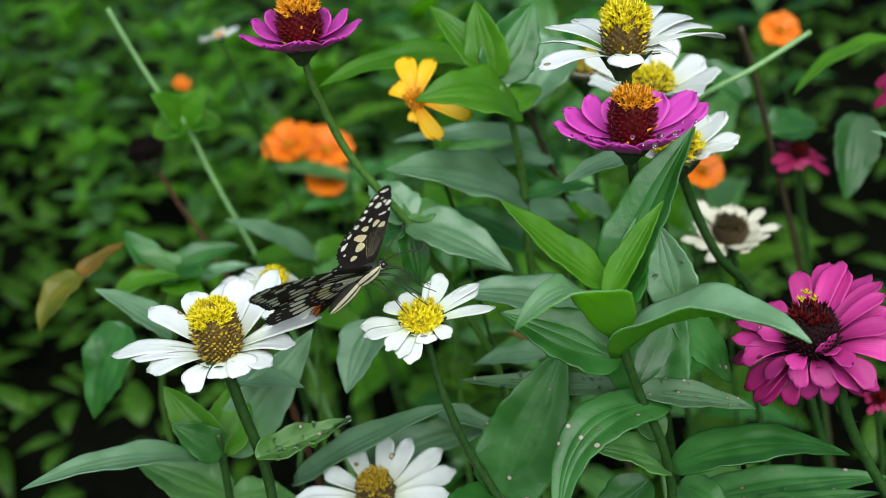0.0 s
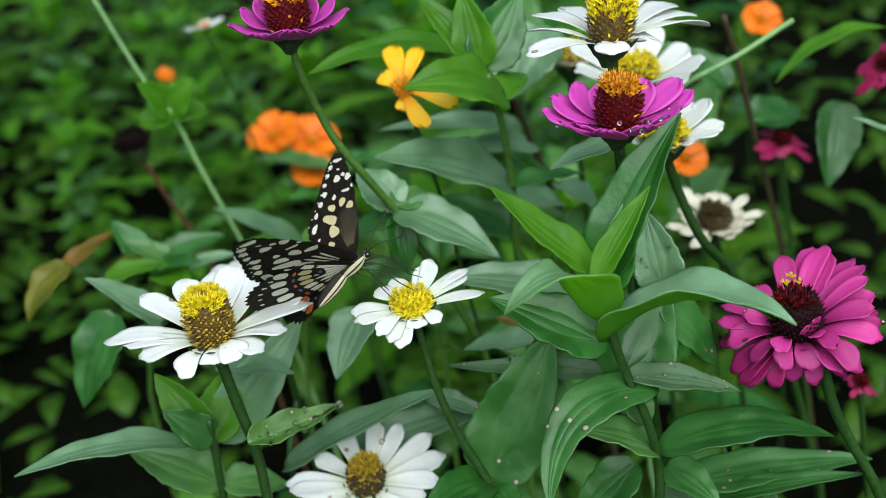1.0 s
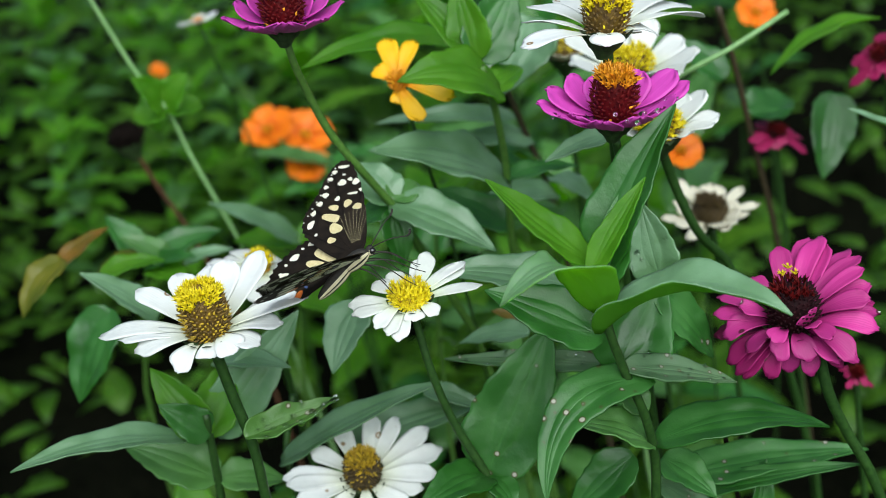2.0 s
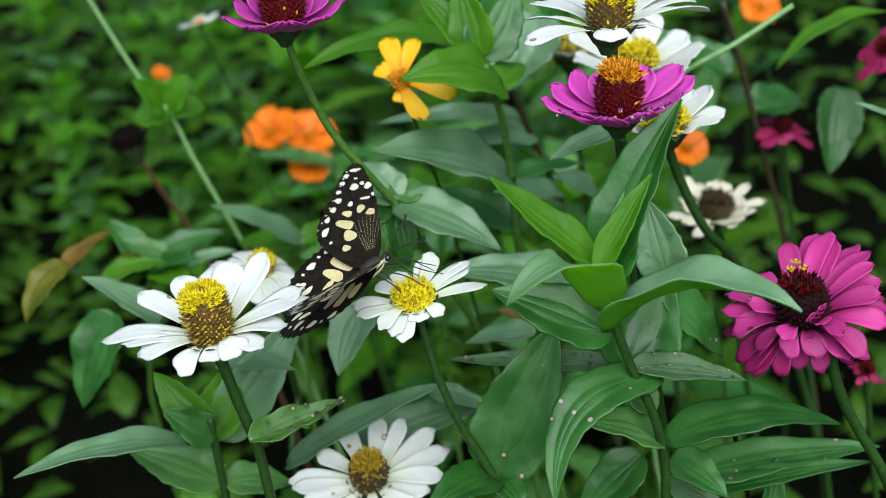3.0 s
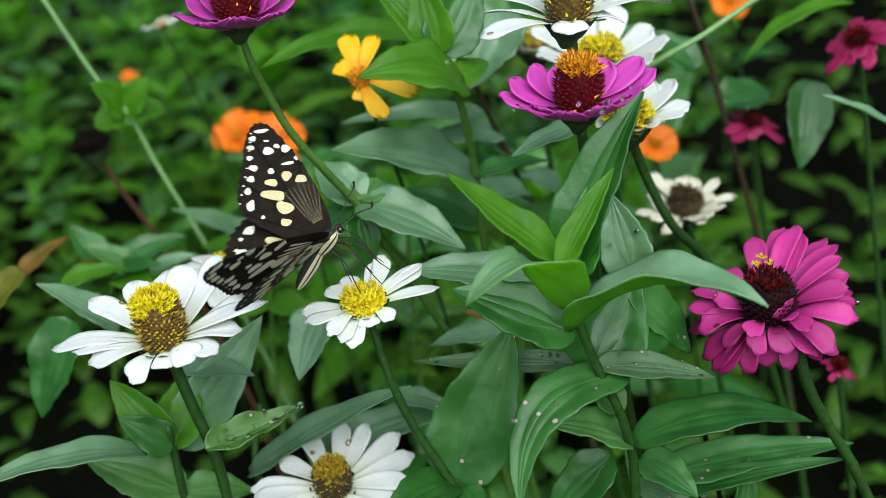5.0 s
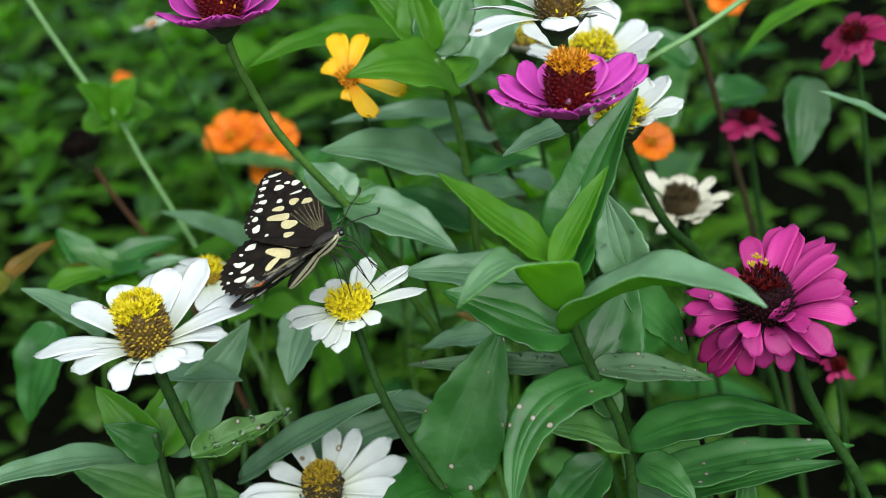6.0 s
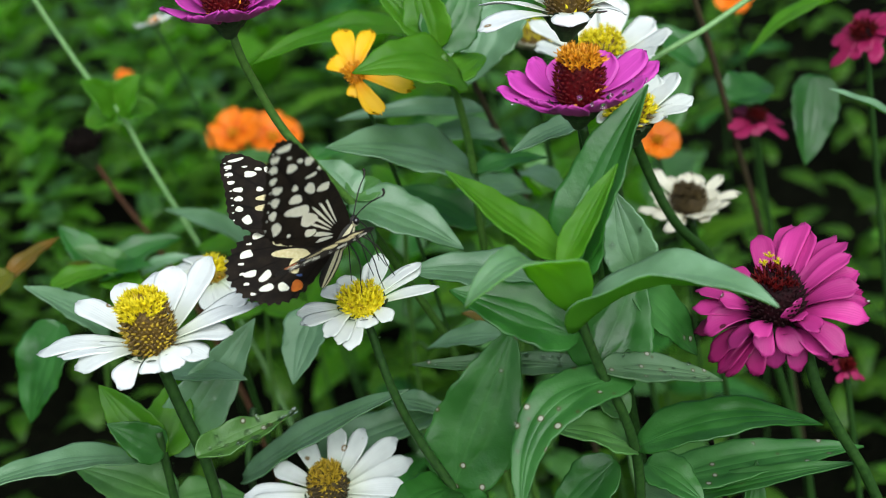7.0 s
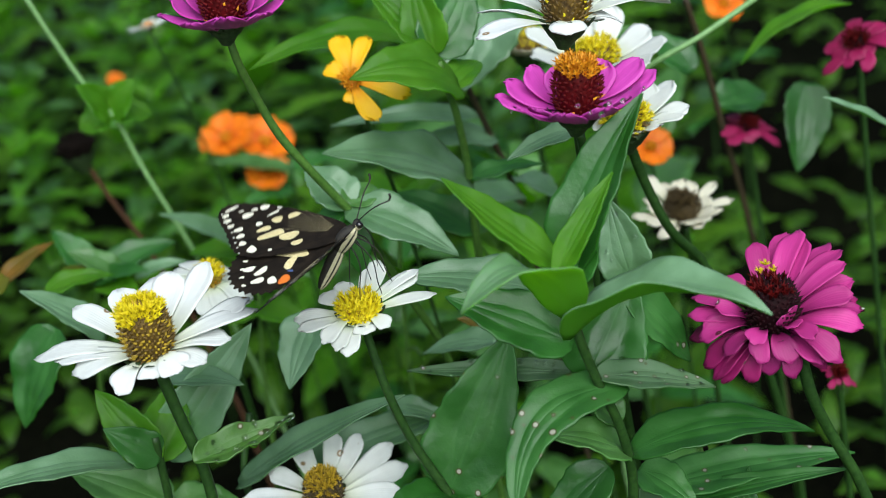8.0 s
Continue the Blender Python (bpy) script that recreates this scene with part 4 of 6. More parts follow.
    leaf(z, (-0.073, 0.62, 0.5008), (-0.0964, 0.6, 0.5017), 0.017, 0.003, (0.1, -0.4, 0.9), LEAF_YOUNG)
    leaf(z, (-0.073, 0.62, 0.5008), (-0.0453, 0.6, 0.4934), 0.018, 0.003, (0.1, -0.4, 0.9), LEAF_YOUNG)


def tall_leaves_behind():
    z = thing("zinnia_shoot", to_ground((0.0445, 0.5336, 0.5722)), "zinnia shoot with broad bluish leaves", "plant", "zinnias")
    stem(z, [(0.0381, 0.5065, 0.6562), (0.0416, 0.5109, 0.6366), (0.0441, 0.5198, 0.6038), (0.0436, 0.5281, 0.5691)] + [to_ground((0.0436, 0.5281, 0.5691))], 0.002, 0.0027, STEM_MID)
    leaf(z, (0.045, 0.5059, 0.6454), (0.0033, 0.4873, 0.6612), 0.02916, 0.00826, (0.2, -0.45, 0.87), LEAF_YOUNG, fold=0.1)
    leaf(z, (0.0402, 0.5061, 0.6449), (0.0556, 0.5262, 0.647), 0.01522, 0.00254, (0.29, -0.1, 0.95), LEAF_YOUNG)
    leaf(z, (0.0364, 0.5168, 0.6555), (0.0321, 0.5275, 0.6872), 0.01922, 0.00154, (-0.25, -0.72, 0.64), LEAF_YOUNG)
    leaf(z, (0.0364, 0.5168, 0.6555), (0.0567, 0.5367, 0.6811), 0.02459, 0.00155, (0.36, -0.68, 0.63), LEAF)
    leaf(z, (0.0355, 0.5169, 0.6581), (0.0125, 0.5386, 0.6848), 0.01553, 0.00207, (0.1, -0.44, 0.89), LEAF_YOUNG)
    leaf(z, (0.0348, 0.5579, 0.6491), (-0.0399, 0.5404, 0.6549), 0.02479, 0.00808, (0.13, -0.18, 0.98), LEAF_YOUNG)
    leaf(z, (0.0441, 0.5195, 0.5979), (-0.0132, 0.4971, 0.6296), 0.03295, 0.00499, (0.14, -0.34, 0.93), LEAF_SHEEN)
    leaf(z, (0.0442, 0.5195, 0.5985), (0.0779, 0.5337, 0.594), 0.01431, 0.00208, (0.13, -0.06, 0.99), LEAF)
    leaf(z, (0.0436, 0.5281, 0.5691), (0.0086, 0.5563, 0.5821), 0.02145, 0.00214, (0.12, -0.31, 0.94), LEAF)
    leaf(z, (0.0866, 0.4728, 0.6329), (0.0569, 0.4633, 0.6286), 0.01195, 0.00138, (0.13, -0.18, 0.98), LEAF_SHEEN)
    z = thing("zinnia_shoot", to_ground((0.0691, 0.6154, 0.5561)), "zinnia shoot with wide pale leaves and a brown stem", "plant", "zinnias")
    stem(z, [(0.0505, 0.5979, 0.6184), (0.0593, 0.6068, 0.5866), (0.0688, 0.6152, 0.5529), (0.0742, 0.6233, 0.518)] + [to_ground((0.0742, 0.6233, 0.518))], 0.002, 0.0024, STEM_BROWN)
    leaf(z, (0.0666, 0.5875, 0.6504), (0.0479, 0.5671, 0.6208), 0.04279, 0.00285, (-0.11, -0.5, 0.86), LEAF_SHEEN)
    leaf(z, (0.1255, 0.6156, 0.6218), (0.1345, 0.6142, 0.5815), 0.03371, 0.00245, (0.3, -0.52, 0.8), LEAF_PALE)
    leaf(z, (0.0551, 0.597, 0.5971), (-0.0141, 0.5793, 0.6101), 0.01337, 0.00349, (0.13, -0.36, 0.92), LEAF_SHEEN)
    leaf(z, (0.063, 0.6064, 0.58), (0.0224, 0.5876, 0.5907), 0.01775, 0.00296, (0.13, -0.36, 0.92), LEAF_SHEEN)
    leaf(z, (0.0711, 0.5841, 0.5583), (0.0312, 0.555, 0.5726), 0.01752, 0.00283, (0.13, -0.36, 0.92), LEAF_SHEEN)
    leaf(z, (0.0715, 0.5948, 0.563), (0.087, 0.5628, 0.5608), 0.01555, 0.0023, (0.13, -0.18, 0.98), LEAF_SHEEN)
    leaf(z, (0.0731, 0.6039, 0.5409), (0.0471, 0.5737, 0.5458), 0.01759, 0.00235, (0.13, -0.18, 0.98), LEAF_PALE)
    leaf(z, (0.0702, 0.6152, 0.5527), (0.0567, 0.6064, 0.5762), 0.01762, 0.00243, (0.12, -0.24, 0.96), LEAF_PALE)
    z = thing("zinnia_shoot", to_ground((0.1846, 0.6299, 0.5146)), "zinnia shoot with a dark brown-green stem", "plant", "zinnias")
    stem(z, [(0.1626, 0.6142, 0.6341), (0.1726, 0.6236, 0.6002), (0.183, 0.6322, 0.5576), (0.1952, 0.6397, 0.5085)] + [to_ground((0.1952, 0.6397, 0.5085))], 0.002, 0.0024, STEM_BROWN)
    leaf(z, (0.1833, 0.6326, 0.5672), (0.2119, 0.6521, 0.5638), 0.02578, 0.00258, (0.1, -0.44, 0.89), LEAF)
    leaf(z, (0.228, 0.6311, 0.5736), (0.215, 0.6091, 0.5342), 0.02556, 0.00312, (0.2, -0.52, 0.83), LEAF)
    leaf(z, (0.2417, 0.6108, 0.6188), (0.1825, 0.5924, 0.6035), 0.01867, 0.00723, (-0.24, 0.06, 0.97), LEAF_YOUNG)
    leaf(z, (0.169, 0.6338, 0.588), (0.1478, 0.6556, 0.6063), 0.02256, 0.00258, (0.12, -0.31, 0.94), LEAF)
    leaf(z, (0.2359, 0.53, 0.5827), (0.1966, 0.52, 0.6104), 0.0100, 0.0012, (0.13, -0.18, 0.98), LEAF_SHEEN)


def thin_stalks():
    for pts in ([(0.1789, 0.5521, 0.6474), (0.1496, 0.5429, 0.6364), (0.1254, 0.5436, 0.6253), (0.1106, 0.5437, 0.6113), (0.1059, 0.5425, 0.5816)], [(-0.1543, 0.6481, 0.6755), (-0.1461, 0.6475, 0.6503), (-0.1364, 0.6465, 0.6249), (-0.1274, 0.6457, 0.6087), (-0.1208, 0.6443, 0.5836), (-0.104, 0.6404, 0.5292)]):
        z = thing("flower_stalk", to_ground(pts[-1]), "thin pale green bare flower stalk", "stalk", "stalks")
        stem(z, pts + [to_ground(pts[-1])], 0.0017, 0.0019, STEM_PALE, name="stalk")
    for args in (((-0.1285, 0.6458, 0.6105), (-0.1399, 0.6365, 0.6314), 0.01949, 0.00189, (-0.11, -0.5, 0.86)), ((-0.1285, 0.6458, 0.6105), (-0.1098, 0.6552, 0.6041), 0.02237, 0.00256, (0.32, -0.38, 0.87)), ((-0.1285, 0.6458, 0.6105), (-0.1468, 0.6462, 0.605), 0.02092, 0.0019, (-0.12, -0.61, 0.78)), ((-0.1285, 0.6458, 0.6105), (-0.1124, 0.6457, 0.6271), 0.01902, 0.0019, (0.18, -0.63, 0.75))):
        leaf(z, *args, LEAF_YOUNG)


def dry_stalk():
    z = thing("dry_stalk", to_ground((0.1168, 0.42, 0.5082), (0.01, 0.01)), "thin dry blackened stalk between the leaves", "stalk", "stalks")
    stem(z, [(0.1131, 0.42, 0.5282), (0.1168, 0.42, 0.5082), to_ground((0.1168, 0.42, 0.5082), (0.01, 0.01))], 0.0013, 0.0016, DEAD, name="stalk")


def dead_head():
    z = thing("seed_head", to_ground((-0.1571, 0.7448, 0.4958)), "blackened dead flower head on a reddish stalk", "seed head")
    stem(z, [(-0.1722, 0.7281, 0.557), (-0.1662, 0.7318, 0.5334), (-0.1546, 0.7346, 0.5004)] + [to_ground((-0.1546, 0.7346, 0.5004))], 0.0018, 0.002, STEM_RED, name="stalk")
    flower(z, (-0.1749, 0.7284, 0.5604), (-0.163, 0.15, 0.975), ring(16, 0.0125, 0.008, 3), 0.007, 0.0086, 0.0125, DEAD, DEAD, DEAD, count=130, seed=41)


def cosmos(at, axis, count, length, width, mat, label, seed, foot=None, rows=None):
    z = thing("cosmos_flower", to_ground(foot or at, (0.02, 0.03)), label, "flower", "cosmos")
    a = Vector(at)
    stem(z, [a - Vector(axis) * 0.004, a + Vector((0.01, 0.012, -0.06)), to_ground(foot or at, (0.02, 0.03))], 0.0011, 0.0015)
    flower(z, at, axis, rows or ring(count, length, length * 0.15, seed, 0.08), width, length * 0.16, length * 0.1, mat, FLORET_ORANGE, FLORET_ORANGE, bow=0.06, cup=0.3, notch=0.09, count=50, seed=seed, spike=0.002)


def far_flowers():
    cosmos((0.0025, 0.518, 0.6498), (-0.02, -0.625, 0.78), 7, 0.0213, 0.00862, PETAL_YELLOW, "golden yellow cosmos flower with narrow petals", 51, rows=[(99, 0.0247, 0.0), (69, 0.023, 0.0), (139, 0.0131, 0.0), (-96, 0.0105, 0.0), (-75, 0.0225, 0.0), (-25, 0.0266, 0.0)])
    cosmos((-0.1111, 0.8691, 0.5064), (-0.096, -0.398, 0.912), 8, 0.02166, 0.01993, PETAL_ORANGE, "bright orange cosmos flower with broad petals", 52)
    cosmos((-0.085, 0.8678, 0.4993), (0.307, -0.415, 0.856), 8, 0.02079, 0.01993, PETAL_ORANGE, "bright orange cosmos flower with broad petals", 53)
    cosmos((-0.0845, 0.8463, 0.4847), (0.18, -0.634, 0.752), 7, 0.01522, 0.01437, PETAL_ORANGE, "bright orange cosmos flower with broad petals", 54)
    cosmos((0.1489, 0.6535, 0.5411), (0.18, -0.634, 0.752), 7, 0.01245, 0.01179, PETAL_ORANGE, "single bright orange cosmos flower", 55)
    cosmos((0.2414, 0.8361, 0.5566), (0.18, -0.634, 0.752), 7, 0.01437, 0.01437, PETAL_ORANGE, "single bright orange cosmos flower", 56)
    cosmos((-0.2496, 1.1629, 0.4729), (0.217, -0.387, 0.896), 7, 0.00872, 0.00814, PETAL_ORANGE, "small orange cosmos flower", 57)
    cosmos((0.0641, 0.8435, 0.5721), (0.412, -0.379, 0.829), 7, 0.01437, 0.01268, PETAL_ORANGE, "single bright orange cosmos flower", 58)
    cosmos((-0.1306, 0.8005, 0.6114), (-0.178, 0.134, 0.975), 8, 0.01347, 0.00872, PETAL_CLEAN, "small white cosmos flower", 59)
    z = thing("zinnia_shoot", to_ground((-0.0689, 0.8455, 0.479)), "slender zinnia shoot with pale leaves beside orange cosmos", "plant", "zinnias")
    stem(z, [(-0.0673, 0.8459, 0.4875), (-0.0693, 0.8439, 0.4523), to_ground((-0.0693, 0.8439, 0.4523))], 0.0016, 0.002)
    leaf(z, (-0.0671, 0.8457, 0.484), (-0.1218, 0.8279, 0.507), 0.0192, 0.0025, (0.13, -0.18, 0.98), LEAF_PALE)
    leaf(z, (-0.0671, 0.8457, 0.484), (-0.0256, 0.8445, 0.4896), 0.02113, 0.00254, (0.13, -0.18, 0.98), LEAF)
    leaf(z, (-0.0688, 0.845, 0.4701), (-0.102, 0.8253, 0.4728), 0.02087, 0.0025, (0.13, -0.18, 0.98), LEAF)
    for (at, axis, n, ln, seed) in (
            ((0.1964, 0.6315, 0.5532), (0.126, -0.206, 0.97), 14, 0.01458, 61),
            ((0.2386, 0.5902, 0.6052), (-0.401, -0.248, 0.882), 16, 0.01657, 62),
            ((0.193, 0.4903, 0.4896), (0.126, -0.206, 0.97), 10, 0.00695, 63)):
        z = thing("zinnia", to_ground(at), "crimson zinnia in the shade", "flower", "zinnias")
        stem(z, [Vector(at), Vector(at) + Vector((0.008, 0.006, -0.07)), to_ground(at)], 0.0018, 0.0022)
        flower(z, at, axis, ring(n, ln, -0.002, seed, 0.38), ln * 0.5, ln * 0.28, ln * 0.3, PETAL_RED, SCALE_DARK, SCALE_RED, count=70, seed=seed)


# ---- the bed behind ----
def bush(height, nodes, leaf_len, seed, mats, label):
    """An upright bushy plant with opposite leaves at each node."""
    rnd = random.Random(seed)
    z = thing("leafy_plant", (0, 0, 0), label, "plant", "plants of the bed")
    lean = Vector((rnd.uniform(-0.1, 0.05), rnd.uniform(-0.05, 0.05), 1)) * height
    stem(z, [lean, lean * 0.6 + Vector((0.01, 0, 0)), (0, 0, 0)], 0.0017, 0.0028)
    for k in range(nodes):
        f = 0.28 + 0.72 * (k + 0.5) / nodes
        p = lean * f
        for side in range(2 if k < nodes - 1 else 4):
            a = k * 1.57 + rnd.uniform(-0.4, 0.4) + side * (math.pi if k < nodes - 1 else math.pi / 2)
            ln = leaf_len * rnd.uniform(0.75, 1.2) * (1 if k < nodes - 1 else 0.75)
            up = rnd.uniform(-0.15, 0.45) if k < nodes - 1 else rnd.uniform(0.4, 1.1)
            d = Vector((math.cos(a), math.sin(a), up)).normalized()
            bm = bmesh.new()
            leaf_mesh(bm, p, p + d * ln, ln * rnd.uniform(0.34, 0.46), ln * rnd.uniform(0.03, 0.14), (0, 0, 1), rows=8, cols=5, seed=rnd.random())
            part("leaf", bm, [mats[rnd.randrange(len(mats))], LEAF_UNDER], z)
    return z


def bed():
    kinds = [bush(0.46, 6, 0.122, 70 + i, (LEAF_BACK, LEAF_YOUNG if i % 2 else LEAF, LEAF_PALE), "bushy green zinnia plant without bloom") for i in range(5)]
    fine = [bush(0.44, 8, 0.088, 90 + i, (LEAF_BACK, LEAF_YOUNG, LEAF_PALE, LEAF_YOUNG), "bushy green plant with small pointed leaves") for i in range(4)]
    rnd = random.Random(4)
    spots = []
    y = -0.25
    while y < 2.9:
        half = 0.34 + 0.42 * max(y, 0)
        x = -half
        while x < half:
            spots.append((x + rnd.uniform(-0.04, 0.04), y + rnd.uniform(-0.05, 0.05)))
            x += 0.085 + 0.028 * y
        y += 0.085 + 0.05 * y
    used = set()
    for i, (x, y) in enumerate(spots):
        if (x > 0.17 and 0.42 < y < 0.85) or (x > 0.22 and 0.42 < y < 1.6) or (x > 0.3 and 1.2 < y < 2.4 and rnd.random() < 0.7) or (x < -0.15 and 0.3 < y < 1.35 and x > -0.62) or (0.02 < x < 0.4 and 0.42 < y < 0.75) or (-0.05 < x < 0.3 and 0.7 < y < 1.05 and rnd.random() < 0.35) or (-0.46 < x / max(y, 0.5) < -0.32 and 0.5 < y < 2.0):
            continue
        if 0.2 < y < 0.56 and rnd.random() < 0.62:
            continue
        small = x < -0.1 and y > 0.75
        pool = fine if small else kinds
        src = pool[rnd.randrange(len(pool))]
        s = rnd.uniform(0.74, 1.08) * (0.88 if 0.55 < y < 0.8 else 1.0) * (0.74 if y <= 0.55 else 1.0)
        m = pose(x, y, 0, 0, 0, rnd.uniform(0, 360))
        if src.name not in used:
            used.add(src.name)
            src.matrix_basis = m
            continue
        c = copy_thing(src, m)
        c.scale = (s, s, s)


def undergrowth():
    """The lower leaves and seedlings that fill the bed between the plants."""
    rnd = random.Random(9)
    bm = bmesh.new()
    for i in range(3600):
        y = 0.30 + 2.9 * rnd.random() ** 1.6
        x = rnd.uniform(-1, 1) * (0.28 + 0.45 * y)
        if -0.62 < x < -0.12 and 0.5 < y < 1.3 or 0.04 < x < 0.55 and y < 1.1 or x > 0.28 and y < 2.2:
            if rnd.random() > (0.35 if x < 0 else 0.5):
                continue
        z = rnd.uniform(0.01, 0.16)
        a = rnd.uniform(0, 6.283)
        ln = rnd.uniform(0.04, 0.085)
        p = Vector((x, y, z))
        q = p + Vector((math.cos(a), math.sin(a), rnd.uniform(-0.5, 0.5))) * ln
        leaf_mesh(bm, p, q, ln * 0.4, ln * 0.08, (0, 0, 1), rows=5, cols=3, seed=i)
    for i in range(6500):
        x, y = rnd.uniform(-2.4, 2.4), rnd.uniform(-1.6, 3.6)
        if abs(x) < 0.34 + 0.44 * max(y, 0) and y > -0.35:
            continue
        a, ln = rnd.uniform(0, 6.283), rnd.uniform(0.05, 0.1)
        p = Vector((x, y, rnd.uniform(0.08, 0.5)))
        q = p + Vector((math.cos(a), math.sin(a), rnd.uniform(-0.4, 0.5))) * ln
        leaf_mesh(bm, p, q, ln * 0.42, ln * 0.08, (0, 0, 1), rows=5, cols=3, seed=i)
    ob = part("undergrowth", bm, [LEAF_BACK, LEAF_UNDER])
    tagged(ob, "dense low green leaves filling the flower bed", "foliage", kind="stuff")


# ---- the butterfly ----
def wing_material(name, dark, light):
    """Brown-black wing scales: darker along the veins that fan from the root, dusted and faintly rubbed."""
    n = Nodes(name)
    obj = n.put("TexCoord").outputs["Object"]
    sep = n.put("SeparateXYZ", {0: obj})
    angle = n.math("ARCTAN2", sep.outputs[0], n.math("ABSOLUTE", sep.outputs[1]))
    vein = n.range(n.math("ABSOLUTE", n.math("SINE", n.math("MULTIPLY", angle, 11.0))), 0.22, 0.02)
    rub = n.noise(260.0, 4.0)
    dust = n.noise(2600.0, 2.0)
    col = n.mix(n.range(rub, 0.3, 0.72), rgb(dark), rgb(light))
    col = n.mix(n.math("MULTIPLY", n.range(dust, 0.55, 0.75), 0.35), col, (0.06, 0.043, 0.024, 1))
    col = n.mix(n.math("MULTIPLY", vein, 0.75), col, rgb(tuple(c * 0.35 for c in dark)))
    return n.finish(col, 0.8, n.math("ADD", dust, n.math("MULTIPLY", vein, 1.5)), 0.00006, 0.12, (0.20, 0.14, 0.07, 1), spec=0.12)


WING = wing_material("brown_black_wing", (0.006, 0.0045, 0.0035), (0.017, 0.012, 0.008))
CREAM = grain_material("cream_wing_spot", (0.84, 0.80, 0.61), (0.92, 0.89, 0.73), 0.65, 900.0, thin=0.12)
BUFF = grain_material("yellow_wing_patch", (0.68, 0.56, 0.27), (0.79, 0.68, 0.38), 0.6, 900.0, thin=0.12)
RUST = grain_material("orange_eyespot", (0.62, 0.13, 0.015), (0.75, 0.2, 0.02), 0.6)
BLUE = grain_material("blue_black_eyespot", (0.03, 0.05, 0.14), (0.10, 0.16, 0.34), 0.4)
FUR = grain_material("black_body_fur", (0.010, 0.008, 0.006), (0.03, 0.025, 0.018), 0.7, 1500.0)
FUR_PALE = grain_material("cream_body_fur", (0.56, 0.50, 0.30), (0.72, 0.66, 0.44), 0.8, 1500.0)
EYE = Nodes("black_compound_eye").finish((0.01, 0.008, 0.008, 1), 0.12, spec=0.7)
MM = 0.001


def closed_curve(pts, steps=6):
    n = len(pts)
    out = []
    for k in range(n):
        a, b, c, d = (Vector((*pts[(k + j) % n], 0)) for j in (-1, 0, 1, 2))
        for i in range(steps):
            t = i / steps
            out.append(0.5 * (2 * b + (c - a) * t + (2 * a - 5 * b + 4 * c - d) * t * t + (3 * b - a - 3 * c + d) * t ** 3))
    return out


def inside(p, poly):
    """Whether the point lies in the polygon."""
    x, y = p
    hit = False
    for (ax, ay), (bx, by) in zip(poly, poly[1:] + poly[:1]):
        if (ay > y) != (by > y) and x < (bx - ax) * (y - ay) / (by - ay) + ax:
            hit = not hit
    return hit


def scalloped(line, depth):
    """A wing's outline, gently scalloped along the outer margin."""
    mid = sum(line, Vector()) / len(line)
    out = []
    for i, p in enumerate(line):
        far = min(1.0, max(0.0, (p.length - 18) / 8))
        q = p + (p - mid).normalized() * (depth * far * math.sin(i * 1.9))
        out.append((q.x, q.y))
    return out


def wing_mesh(outline, sheets, side):
    """A thin wing of two faces, each cut along its own pattern, so that light shines through the pale patches."""
    bm = bmesh.new()
    for face in (1, -1):
        loops = [outline] + [pts for pts, slot in sheets[face]]
        verts, rings = [], []
        for pts in loops:
            rings.append(list(range(len(verts), len(verts) + len(pts))))
            verts += [Vector(p) for p in pts]
        edges = [(a, b) for ring_ in rings for a, b in zip(ring_, ring_[1:] + ring_[:1])]
        co, _, faces, *_ = geometry.delaunay_2d_cdt(verts, edges, [], 0, 1e-4)
        boxes = [(min(p[0] for p in q), max(p[0] for p in q), min(p[1] for p in q), max(p[1] for p in q)) for q, _ in sheets[face]]
        vs = [bm.verts.new((p.x * MM, side * p.y * MM, face * 0.05 * MM)) for p in co]
        for f in faces:
            c = sum((co[i] for i in f), Vector((0, 0))) / len(f)
            if not inside(c, outline):
                continue
            slot = 0
            for (x0, x1, y0, y1), (q, s) in zip(boxes, sheets[face]):
                if x0 < c.x < x1 and y0 < c.y < y1 and inside(c, q):
                    slot = s
            ids = list(f)
            area = sum(co[i].x * co[j].y - co[j].x * co[i].y for i, j in zip(ids, ids[1:] + ids[:1]))
            if (area > 0) != (face * side > 0):
                ids.reverse()
            bm.faces.new([vs[i] for i in ids]).material_index = slot
    loose = [v for v in bm.verts if not v.link_faces]
    for v in loose:
        bm.verts.remove(v)
    n = len(outline)
    top, low = ([bm.verts.new((x * MM, side * y * MM, f * 0.05 * MM)) for x, y in outline] for f in (1, -1))
    for i in range(n):
        j = (i + 1) % n
        bm.faces.new((top[i], low[i], low[j], top[j]))
    return bm


def spot(sheets, x, y, a, b, turn, slot, faces=(1, -1), seed=0):
    """A blotch of pale scales with an uneven, slightly squared outline."""
    rnd = random.Random(seed + x * 7 + y)
    k = 18 if a > 0.6 else 7
    p2, p3, sq = rnd.uniform(0, 6.3), rnd.uniform(0, 6.3), rnd.uniform(0.68, 0.95)
    ca, sa = math.cos(radians(turn)), math.sin(radians(turn))
    pts = []
    for i in range(k):
        g = 6.2832 * i / k
        wob = 1 + 0.08 * math.sin(2 * g + p2) + 0.10 * math.sin(3 * g + p3)
        c, s = math.cos(g), math.sin(g)
        u, v = a * wob * math.copysign(abs(c) ** sq, c), b * wob * math.copysign(abs(s) ** sq, s)
        pts.append((x + u * ca - v * sa, y + u * sa + v * ca))
    for fc in faces:
        sheets[fc].append((pts, slot))


